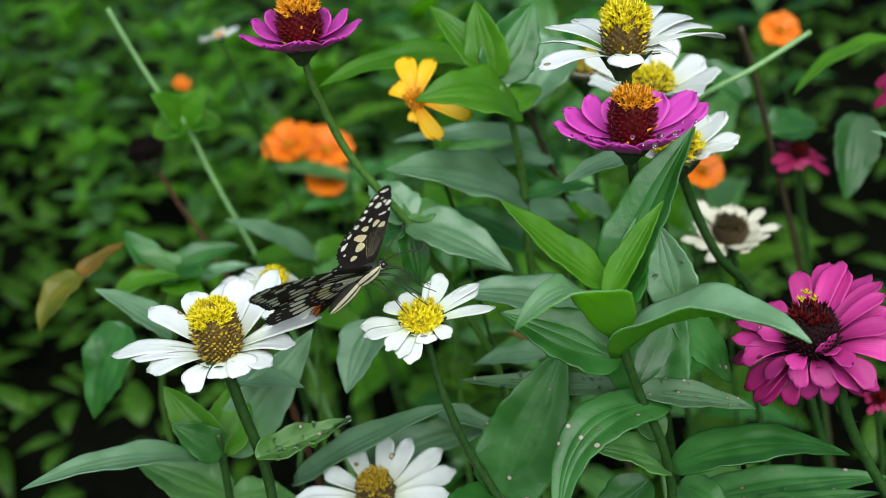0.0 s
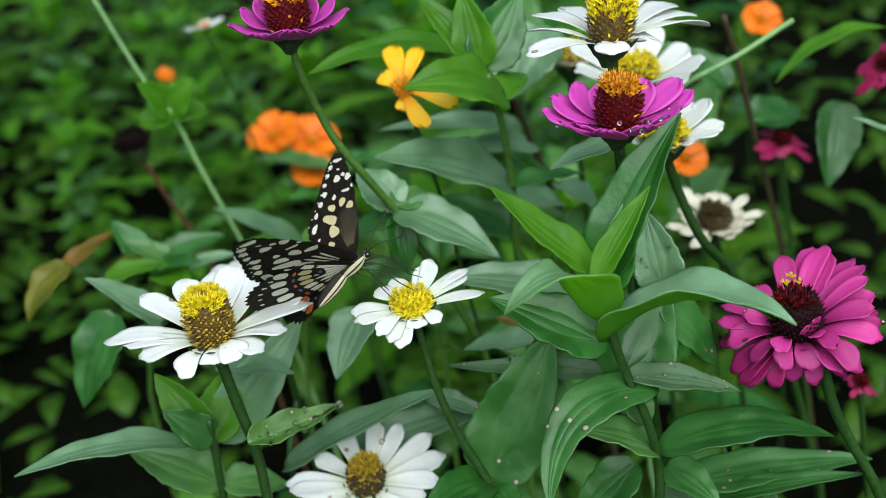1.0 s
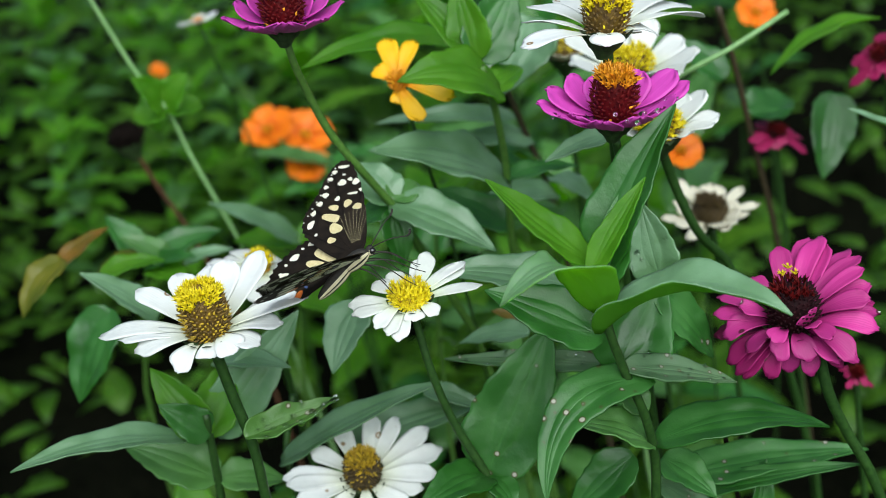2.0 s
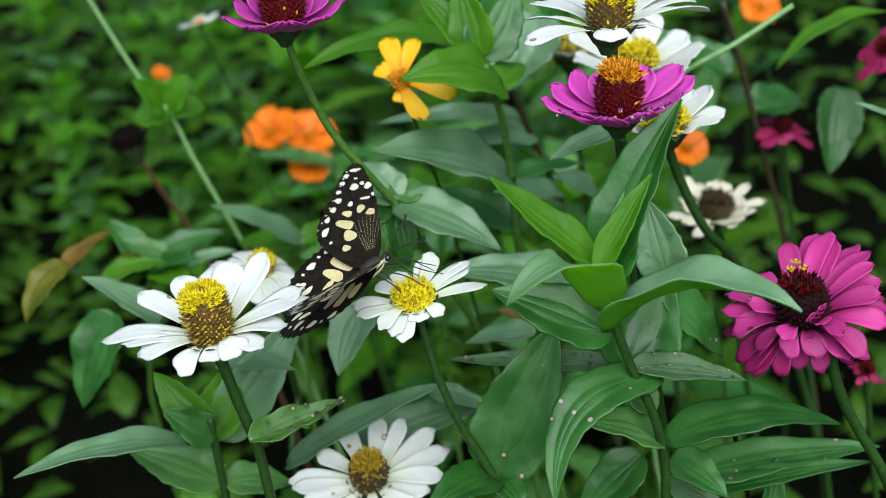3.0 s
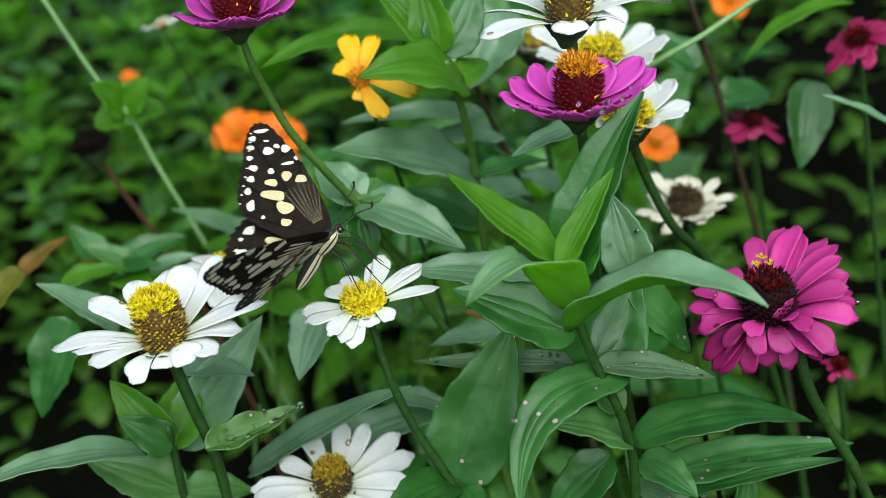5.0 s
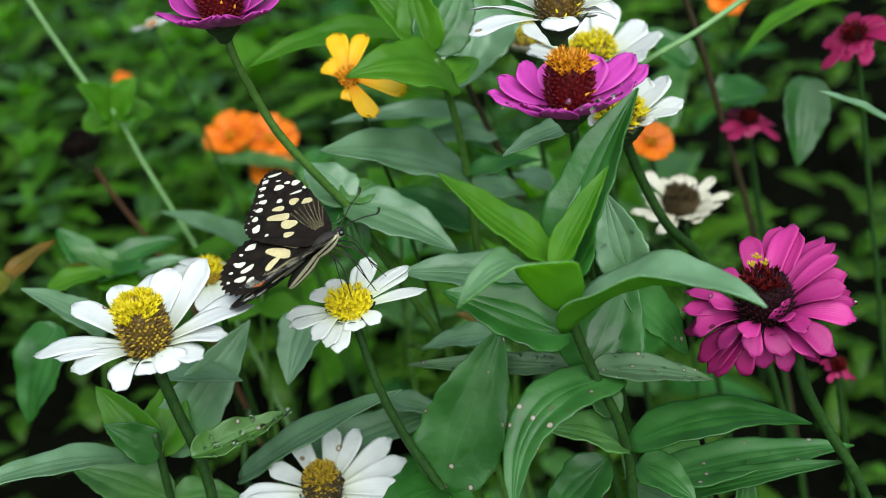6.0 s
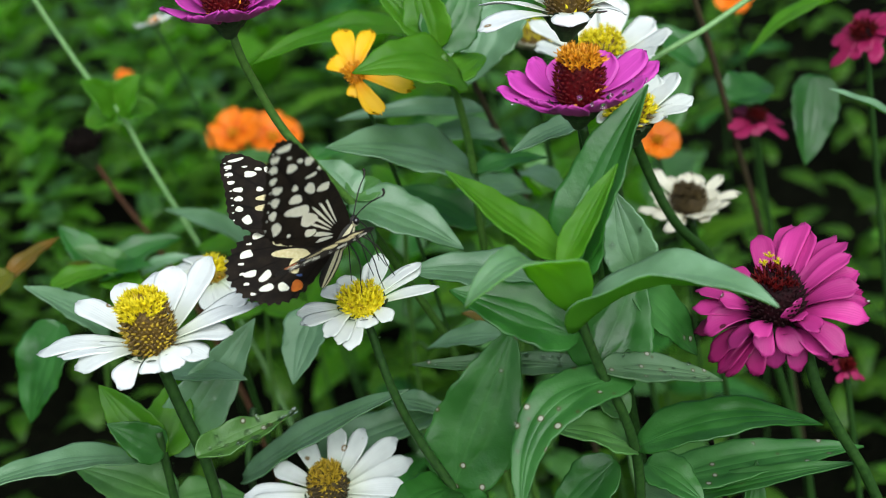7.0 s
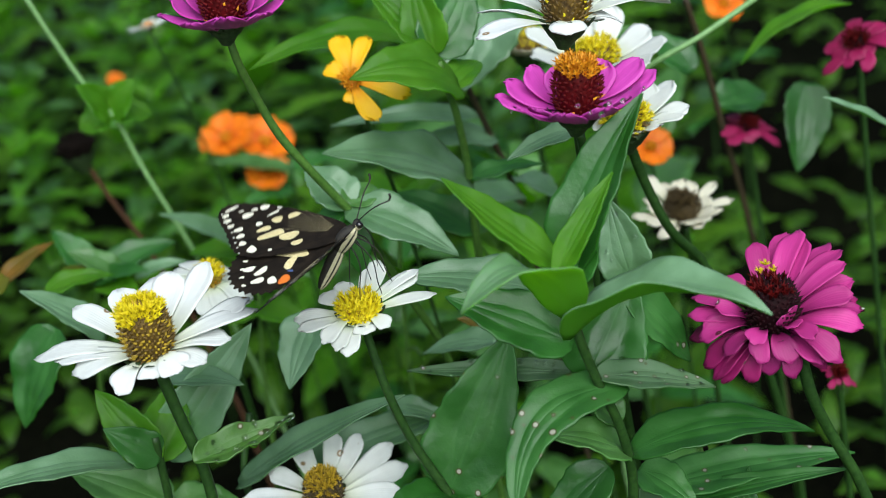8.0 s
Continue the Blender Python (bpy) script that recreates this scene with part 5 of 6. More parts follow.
def wedge(sheets, r0, r1, a0, a1, slot, seed=0):
    """A patch of the lower face between two veins: a slice of a ring about the root, its corners rounded."""
    rnd = random.Random(seed * 13 + r0 + a0)
    pts = []
    n = 7
    bulge = rnd.uniform(0.02, 0.10) * (r1 - r0)
    for i in range(n):
        f = i / (n - 1)
        a = radians(a0 + (a1 - a0) * f)
        r = r1 - (0.30 * (r1 - r0) * abs(2 * f - 1) ** 3) + bulge * math.sin(9 * f + seed)
        pts.append((r * math.cos(a), r * math.sin(a)))
    for i in range(n):
        f = 1 - i / (n - 1)
        a = radians(a0 + (a1 - a0) * f)
        r = r0 + 0.22 * (r1 - r0) * abs(2 * f - 1) ** 3
        pts.append((r * math.cos(a), r * math.sin(a)))
    sheets[-1].append((pts, slot))


def margin_row(sheets, start, end, bulge, count, a, b, slot, seed, grow=1.0):
    """A row of spots that follows a bowed margin."""
    s, e = Vector(start), Vector(end)
    d = e - s
    nrm = Vector((-d.y, d.x)).normalized()
    for i in range(count):
        t = (i + 0.5) / count
        p = s + d * t + nrm * (bulge * math.sin(math.pi * t))
        g = 1 + (grow - 1) * t
        spot(sheets, p.x, p.y, a * g, b * g, math.degrees(math.atan2(d.y, d.x)) + 90, slot, seed=seed + i)


def forewing_mesh(side):
    line = scalloped(closed_curve([(5, 0), (12, 12), (17.5, 26), (20.5, 38), (21.5, 45), (19.5, 49.5), (15.5, 49.8), (10.5, 47.5), (5, 43.5), (-1, 40), (-6, 36.5), (-9, 31), (-9.5, 25), (-8, 14), (-5, 3), (-1, 0)]), 0.35)
    sh = {1: [], -1: []}
    # cream spots along the outer margin and inside it, larger beneath
    for x, y, a, b, turn in ((18.4, 45.6, 2.6, 0.8, 127), (14.4, 46.6, 1.4, 0.9, 112), (11.4, 44.9, 1.4, 0.9, 112), (8.2, 42.6, 1.2, 0.9, 105), (6.0, 38.9, 1.6, 1.15, 104), (2.3, 37.0, 1.5, 1.15, 93), (-1.8, 34.9, 1.4, 1.1, 83), (-5.3, 30.4, 1.9, 1.5, 55)):
        spot(sh, x, y, a, b, turn, 1, (1,))
        spot(sh, x, y, a * 1.15, b * 1.25, turn, 1, (-1,), 5)
    margin_row(sh, (17, 49.4), (-8.4, 33.8), 0.7, 9, 0.45, 0.28, 1, 21, 1.1)
    for x, y, a, b, turn in ((13.9, 38.2, 2.2, 1.35, 113), (17.0, 36.6, 1.2, 0.8, 110), (18.1, 33.0, 1.9, 1.35, 107), (16.5, 41.4, 1.0, 0.4, 119), (17.3, 27.2, 0.9, 0.7, 99), (14.2, 28.6, 2.4, 0.6, 129), (8.6, 32.2, 1.3, 1.0, 99), (-6.1, 23.6, 0.8, 0.6, 99)):
        spot(sh, x, y, a, b, turn, 1)
    # the pale band across the middle: yellower above, cream beneath
    for x, y, a, b, turn in ((5.4, 29.3, 2.4, 1.4, 114), (10.3, 26.0, 2.1, 1.6, 89), (12.2, 20.6, 2.2, 1.3, 120), (2.2, 25.6, 4.4, 1.8, 116), (0.9, 18.9, 3.3, 2.2, 96), (-3.0, 15.0, 1.9, 1.4, 109)):
        spot(sh, x, y, a, b, turn, 2, (1,))
        spot(sh, x, y, a * 1.15, b * 1.05, turn, 1, (-1,), 9)
    # fine broken lines of pale dust along the cell, on the upper face
    rnd = random.Random(6)
    for i in range(19):
        for j in range(8):
            a, r = radians(84 - 5.2 * j - 0.25 * i), 6.0 + 0.92 * i
            x, y = 1.5 + r * math.cos(a) * 0.86, r * math.sin(a)
            spot(sh, x + rnd.uniform(-0.12, 0.12), y + rnd.uniform(-0.15, 0.15), rnd.uniform(0.16, 0.30), rnd.uniform(0.08, 0.12), 84 - 5.2 * j, 2, (1,), i)
    # long pale rays from the root, on the lower face
    for k in range(5):
        wedge(sh, 6.5, 21 - 1.2 * abs(k - 2), 60 + 7.2 * k, 63.4 + 7.2 * k, 1, seed=k)
    wedge(sh, 4.5, 13.0, 99, 108, 1, seed=7)
    wedge(sh, 4.0, 11.0, 112, 122, 1, seed=8)
    return wing_mesh(line, sh, side)


def hindwing_mesh(side):
    line = scalloped(closed_curve([(1, 0), (2, 9), (0, 18), (-5, 25.5), (-12, 29.5), (-20, 30.5), (-27, 28), (-32, 22.5), (-34.5, 15.5), (-33.5, 8.5), (-29, 3), (-20, 0.3), (-8, -0.8)], 8), 0.75)
    sh = {1: [], -1: []}
    # upper face: a broad yellow patch, cream spots towards the margin, the eyespot at the inner corner
    for x, y, a, b, turn in ((-3.8, 13.0, 4.6, 2.0, 92), (-8.2, 13.4, 6.6, 2.1, 102), (-12.8, 11.4, 6.2, 2.1, 110), (-17.2, 8.6, 3.2, 1.7, 20)):
        spot(sh, x, y, a, b, turn, 2, (1,))
    for x, y, a, b, turn in ((-9.0, 25.2, 2.0, 1.4, 140), (-17.5, 25.4, 2.2, 1.5, 130), (-24.6, 20.8, 2.2, 1.3, 119), (-24.0, 15.8, 2.5, 1.4, 162), (-28.2, 13.4, 2.3, 1.4, 140), (-26.4, 8.6, 1.9, 1.5, 46)):
        spot(sh, x, y, a, b, turn, 1, (1,))
    margin_row(sh, (-6.0, 25.6), (-33.3, 14.6), -5.6, 7, 0.9, 0.55, 1, 33, 1.0)
    # lower face: a cream root cut by black veins with a black ring in it, rust and blue lunules, cream marks to the edge
    edges = (92, 104, 117, 130, 143, 156, 169, 177)
    for k, (a0, a1) in enumerate(zip(edges, edges[1:])):
        wedge(sh, 2.2, 14.8 - 0.5 * k, a0 + 1.0, a1 - 1.0, 1, seed=k)
        wedge(sh, 15.6 - 0.4 * k, 20.4 - 0.3 * k, a0 + 1.5, a1 - 1.5, 2 if k in (1, 2, 3) else 1, seed=k + 20)
        if 0 < k < 6:
            wedge(sh, 21.2 - 0.2 * k, 22.4 - 0.2 * k, a0 + 3.0, a1 - 3.0, 3 if k % 2 else 4, seed=k + 40)
        wedge(sh, 23.8, 28.8 + 0.4 * k, a0 + 2.0, a1 - 2.0, 1, seed=k + 60)
    spot(sh, -5.2, 10.8, 2.8, 2.0, 62, 5, (-1,), 3)
    spot(sh, -5.2, 10.8, 1.2, 0.7, 62, 4, (-1,), 4)
    spot(sh, -24.6, 4.7, 2.5, 1.7, 20, 3)
    spot(sh, -20.6, 5.2, 1.5, 1.2, 110, 5)
    spot(sh, -20.4, 5.6, 1.0, 0.5, 110, 4)
    return wing_mesh(line, sh, side)


def tube_part(name, pts, radii, mat, parent, label=""):
    bm = bmesh.new()
    tube(bm, smooth_line(pts, 5), radii, 6)
    return part(name, bm, mat, parent, label)


WING_ROOT = (1.0, 1.3, 1.6)
YAW = 18
LEGS = []


def body_mesh(bm, prof, sides=28):
    """A furred body along a bent axis: black back, cream flanks with black stripes."""
    prev = None
    rnd = random.Random(3)
    for i, (x, z, r) in enumerate(prof):
        a, b = prof[max(0, i - 1)], prof[min(len(prof) - 1, i + 1)]
        tx, tz = b[0] - a[0], b[1] - a[1]
        ln = math.hypot(tx, tz)
        nx, nz = tz / ln, -tx / ln
        loop = []
        for k in range(sides):
            g = 6.2832 * k / sides
            rr = r * (1 + rnd.uniform(-0.035, 0.035))
            loop.append(bm.verts.new(((x + nx * rr * math.cos(g)) * MM, rr * 0.88 * math.sin(g) * MM, (z + nz * rr * math.cos(g)) * MM)))
        if prev:
            for k in range(sides):
                f = bm.faces.new((prev[k], prev[(k + 1) % sides], loop[(k + 1) % sides], loop[k]))
                f.material_index = 0 if min(k, sides - 1 - k) in (0, 1, 2, 3, 4, 7, 10, 11) else 1
        else:
            bm.faces.new(loop[::-1])
        prev = loop
    bm.faces.new(prev)


def butterfly():
    z = thing("butterfly", (0, 0, 0), "swallowtail butterfly, black wings with cream spots, feeding on a zinnia", "butterfly")
    bm = bmesh.new()
    body_mesh(bm, [(5.8, 1.0, 0.8), (5.0, 0.9, 1.9), (3.6, 0.6, 2.7), (1.6, 0.2, 3.2), (-0.6, -0.5, 3.2), (-2.4, -1.3, 2.6), (-3.4, -1.9, 2.0)])
    part("thorax", bm, [FUR, FUR_PALE], z, "furry thorax striped black and cream")
    bm = bmesh.new()
    body_mesh(bm, [(-2.6, -1.4, 1.7), (-3.8, -2.0, 2.2), (-6.2, -3.2, 2.6), (-9.0, -4.6, 2.6), (-11.8, -6.0, 2.3), (-14.4, -7.3, 1.7), (-15.9, -8.1, 0.9), (-16.3, -8.3, 0.3)])
    part("abdomen", bm, [FUR, FUR_PALE], z, "cream abdomen with black lengthwise stripes, bent down")
    bm = bmesh.new()
    bmesh.ops.create_uvsphere(bm, u_segments=14, v_segments=10, radius=1.75 * MM)
    bm.transform(Matrix.Translation((6.6 * MM, 0, 1.1 * MM)))
    for f in bm.faces:
        c = f.calc_center_median()
        f.material_index = 1 if c.z < 0.0006 or abs(c.y) > 0.0013 else 0
    head = part("head", bm, [FUR, FUR_PALE], z, "black head lined with cream, large glossy eyes")
    for s in (-1, 1):
        bm = bmesh.new()
        bmesh.ops.create_uvsphere(bm, u_segments=12, v_segments=8, radius=1.25 * MM)
        bm.transform(Matrix.Translation((7.1 * MM, s * 1.2 * MM, 1.3 * MM)))
        part("eye", bm, EYE, head)
        tip = Vector((19.0, s * 9.4, 5.6)) * MM
        tube_part("antenna", [Vector((7.6, s * 0.7, 2.4)) * MM, Vector((11.2, s * 3.2, 4.0)) * MM, Vector((15.2, s * 6.4, 5.3)) * MM, tip], (0.20 * MM, 0.22 * MM), FUR, head)
        tube_part("antenna_club", [tip, tip + Vector((1.0, s * 0.4, 0.8)) * MM, tip + Vector((1.5, s * 0.5, 2.0)) * MM], (0.30 * MM, 0.5 * MM), FUR, head)
        # legs: hip in the thorax, knee raised, foot on the flower
        for hip, foot in (((4.0, 1.2, -1.6), (21.0, 3.5, -15.5)), ((2.4, 1.4, -2.2), (16.0, 5.5, -19.0)), ((0.4, 1.4, -2.6), (7.0, 6.5, -20.0))):
            hip, foot = Vector((hip[0], s * hip[1], hip[2])) * MM, Vector((foot[0], s * foot[1], foot[2])) * MM
            reach = foot - hip
            knee = reach * 0.38 + Vector((0.9, s * 1.6, 2.6)) * MM
            ankle = reach * 0.76 + Vector((0.4, s * 0.7, 0.6)) * MM
            leg = tube_part("leg", [Vector((0, 0, 0)), knee * 0.5 + Vector((0, 0, 0.5)) * MM, knee, ankle, reach], (0.30 * MM, 0.14 * MM), FUR, z)
            LEGS.append((leg, hip, foot))
    tongue_root, tongue_tip = Vector((7.9, 0, 0.2)) * MM, Vector((19.0, 0.4, -14.5)) * MM
    r = tongue_tip - tongue_root
    tongue = tube_part("proboscis", [Vector((0, 0, 0)), r * 0.3 + Vector((1.3, 0, 0.8)) * MM, r * 0.7 + Vector((0.8, 0, 0.3)) * MM, r], (0.2 * MM, 0.12 * MM), FUR, z)
    LEGS.append((tongue, tongue_root, tongue_tip))
    wings = []
    for side in (1, -1):
        slots = [WING, CREAM, BUFF, RUST, BLUE, WING]
        fore = part("forewing", forewing_mesh(side), slots, z, "black forewing with rows of cream spots")
        bm = hindwing_mesh(side)
        bm.transform(Matrix.Translation((0, 0, -1.0 * MM)))
        hind = part("hindwing", bm, slots, z, "scalloped black hindwing with an orange eyespot")
        wings += [fore, hind]
    return (z, *wings)


def wing_pose(side, up, sweep, twist):
    """A wing raised about the body's axis, swept forward in its plane and twisted along its span."""
    m = Matrix.Rotation(radians(up * side), 4, "X") @ Matrix.Rotation(radians(-sweep * side), 4, "Z") @ Matrix.Rotation(radians(twist), 4, "Y")
    m.translation = Vector((WING_ROOT[0], WING_ROOT[1] * side, WING_ROOT[2])) * MM
    return m


def hind_pose(side, fore, turn, drop):
    """A hindwing under its forewing: turned in the same plane, and dropped from it."""
    return fore @ Matrix.Rotation(radians(-turn * side), 4, "Z") @ Matrix.Rotation(radians(-drop * side), 4, "X")


def motions():
    # seconds, the thorax's place, how far the head is raised
    body_rows = [
        (0, (-0.0183, 0.4021, 0.6300), 10),
        (0.1, (-0.0181, 0.4021, 0.6314), 10),
        (0.2, (-0.0188, 0.4022, 0.6283), 20),
        (0.3, (-0.0202, 0.4022, 0.6294), 20),
        (0.4, (-0.0209, 0.4024, 0.6320), 28),
        (0.5, (-0.0185, 0.4023, 0.6329), 24),
        (0.6, (-0.0180, 0.4022, 0.6301), 18),
        (0.7, (-0.0187, 0.4022, 0.6306), 20),
        (0.8, (-0.0203, 0.4023, 0.6289), 24),
        (0.9, (-0.0207, 0.4022, 0.6297), 18),
        (1, (-0.0204, 0.4021, 0.6284), 15),
        (1.1, (-0.0179, 0.4021, 0.6285), 14),
        (1.2, (-0.0208, 0.4021, 0.6244), 12),
        (1.3, (-0.0181, 0.4021, 0.6282), 11),
        (1.4, (-0.0153, 0.4020, 0.6274), 9),
        (1.5, (-0.0124, 0.4020, 0.6274), 8),
        (1.6, (-0.0151, 0.4020, 0.6264), 8),
        (1.7, (-0.0162, 0.4020, 0.6275), 8),
        (1.95, (-0.0174, 0.4020, 0.6274), 9),
        (2.2, (-0.0186, 0.4021, 0.6273), 10),
        (2.5, (-0.0200, 0.4021, 0.6272), 11),
        (2.8, (-0.0214, 0.4021, 0.6271), 12),
        (2.9, (-0.0152, 0.4021, 0.6261), 12),
        (3, (-0.0141, 0.4021, 0.6237), 12),
        (3.1, (-0.0138, 0.4021, 0.6235), 12),
        (3.2, (-0.0134, 0.4021, 0.6246), 12),
        (3.3, (-0.0130, 0.4021, 0.6252), 12),
        (3.4, (-0.0136, 0.4021, 0.6273), 12),
        (3.5, (-0.0143, 0.4021, 0.6268), 12),
        (3.6, (-0.0163, 0.4022, 0.6285), 18),
        (3.7, (-0.0155, 0.4023, 0.6303), 24),
        (3.8, (-0.0160, 0.4022, 0.6288), 20),
        (3.9, (-0.0122, 0.4022, 0.6277), 18),
        (4, (-0.0080, 0.4021, 0.6287), 12),
        (4.1, (-0.0103, 0.4020, 0.6263), 8),
        (4.2, (-0.0091, 0.4020, 0.6277), 4),
        (4.3, (-0.0137, 0.4020, 0.6266), 5),
        (4.4, (-0.0153, 0.4020, 0.6267), 6),
        (4.5, (-0.0097, 0.4020, 0.6278), 0),
        (4.6, (-0.0135, 0.4021, 0.6308), 15),
        (4.7, (-0.0157, 0.4023, 0.6347), 24),
        (4.9, (-0.0141, 0.4023, 0.6342), 22),
        (5.15, (-0.0121, 0.4022, 0.6335), 20),
        (5.45, (-0.0096, 0.4022, 0.6327), 18),
        (5.8, (-0.0067, 0.4021, 0.6318), 15),
        (5.9, (-0.0069, 0.4021, 0.6342), 13),
        (6, (-0.0091, 0.4021, 0.6336), 12),
        (6.1, (-0.0107, 0.4021, 0.6292), 12),
        (6.2, (-0.0102, 0.4021, 0.6280), 12),
        (6.3, (-0.0073, 0.4021, 0.6296), 12),
        (6.4, (-0.0097, 0.4021, 0.6293), 12),
        (6.5, (-0.0078, 0.4021, 0.6291), 12),
        (6.6, (-0.0087, 0.4021, 0.6290), 12),
        (6.7, (-0.0112, 0.4022, 0.6250), 20),
        (6.8, (-0.0053, 0.4022, 0.6295), 22),
        (6.9, (-0.0059, 0.4023, 0.6290), 26),
        (7, (-0.0049, 0.4024, 0.6346), 30),
        (7.1, (-0.0071, 0.4025, 0.6349), 32),
        (7.2, (-0.0071, 0.4025, 0.6361), 33),
        (7.3, (-0.0061, 0.4025, 0.6371), 35),
        (7.4, (-0.0056, 0.4026, 0.6358), 36),
        (7.5, (-0.0057, 0.4026, 0.6385), 38),
        (7.6, (-0.0028, 0.4025, 0.6351), 34),
        (7.7, (-0.0035, 0.4024, 0.6388), 30),
        (7.8, (-0.0037, 0.4024, 0.6373), 28),
        (7.9, (-0.0029, 0.4024, 0.6368), 27),
        (8, (-0.0035, 0.4023, 0.6356), 26),
    ]
    # seconds, then for the forewings degrees raised, swept and twisted, for the hindwings turned and dropped from them
    left_fore = [
        (0, -5, 7, -24), (0.1, -10, 5, -13), (0.2, 35, -24, -0), (0.3, 24, -5, -27), (0.4, 25, -19, 1), (0.5, -4, 10, -38), (0.6, 11, 21, -41),
        (0.7, 20, -5, -54), (0.8, 32, -30, 0), (0.9, 3, 3, -35), (1, 8, 0, -32), (1.1, 3, 0, -30), (1.2, 1, 1, -33), (1.3, -5, 7, -35),
        (1.4, 1, 3, -24), (1.5, 5, -4, -17), (1.6, 6, -2, -24), (1.7, -1, 2, -19), (1.95, 5, -4, -17), (2.2, 12, -5, -22), (2.5, 9, -4, -19),
        (2.8, 3, -0, -25), (2.9, 7, -2, -24), (3, 9, -4, -19), (3.1, 14, -10, -30), (3.2, 12, -5, -22), (3.3, -3, 1, -14), (3.4, 20, -13, -16),
        (3.5, 17, -9, -28), (3.6, 20, -25, -15), (3.7, 1, -16, -25), (3.8, -0, -7, -25), (3.9, 6, -12, -18), (4, 15, 1, -28), (4.1, 35, -9, 0),
        (4.2, 10, -10, -24), (4.3, 38, -42, -0), (4.4, 42, -24, 8), (4.5, 34, -8, -36), (4.6, 42, -38, -1), (4.7, 38, -39, -0), (4.9, 42, -24, 8),
        (5.15, 17, -9, -28), (5.45, 29, -18, 5), (5.8, 13, -25, 5), (5.9, 10, -24, 5), (6, 5, -23, -7), (6.1, 15, -21, 8), (6.2, 16, -24, 7),
        (6.3, 30, -25, 5), (6.4, 23, -23, 4), (6.5, 29, -18, 5), (6.6, 19, -20, 3), (6.7, 49, -33, -1), (6.8, 61, -23, 36), (6.9, 78, -26, -41),
        (7, 44, -31, 31), (7.1, 81, -23, -33), (7.2, 39, -27, 10), (7.3, 48, -33, 6), (7.4, 53, -32, 4), (7.5, 53, -26, 39), (7.6, 54, -34, 38),
        (7.7, 20, -46, 12), (7.8, 33, -50, 28), (7.9, 33, -44, 22), (8, 29, -49, 27),
    ]
    left_hind = [
        (0, 0, 4), (0.1, 0, 4), (0.2, 0, 4), (0.3, 0, 4), (0.4, 0, 4), (0.5, 0, 4), (0.6, 0, 4), (0.7, 0, 4), (0.8, 0, 4), (0.9, 0, 4), (1, 0, 4),
        (1.1, 0, 4), (1.2, 0, 4), (1.3, 0, 4), (1.4, 0, 4), (1.5, 0, 4), (1.6, 0, 4), (1.7, 0, 4), (1.95, 0, 4), (2.2, 0, 4), (2.5, 0, 4),
        (2.8, 0, 4), (2.9, 0, 4), (3, 0, 4), (3.1, 0, 4), (3.2, 0, 4), (3.3, 0, 4), (3.4, 0, 4), (3.5, 21, 16), (3.6, 0, 4), (3.7, 0, 4), (3.8, 0, 4),
        (3.9, 0, 4), (4, 0, 4), (4.1, 0, 4), (4.2, 18, 12), (4.3, 0, 4), (4.4, 0, 4), (4.5, 0, 4), (4.6, 0, 4), (4.7, 0, 4), (4.9, 0, 4),
        (5.15, 21, 16), (5.45, 15, 18), (5.8, 16, 20), (5.9, 19, 23), (6, 13, 3), (6.1, 17, 26), (6.2, 13, 17), (6.3, 11, 9), (6.4, 16, 20),
        (6.5, 15, 18), (6.6, 22, 27), (6.7, 0, 4), (6.8, 16, 0), (6.9, 5, 0), (7, 0, 2), (7.1, -6, 0), (7.2, 16, 0), (7.3, 27, 0), (7.4, 33, 0),
        (7.5, 12, 3), (7.6, 24, 16), (7.7, 26, 2), (7.8, 27, 9), (7.9, 29, 8), (8, 25, 2),
    ]
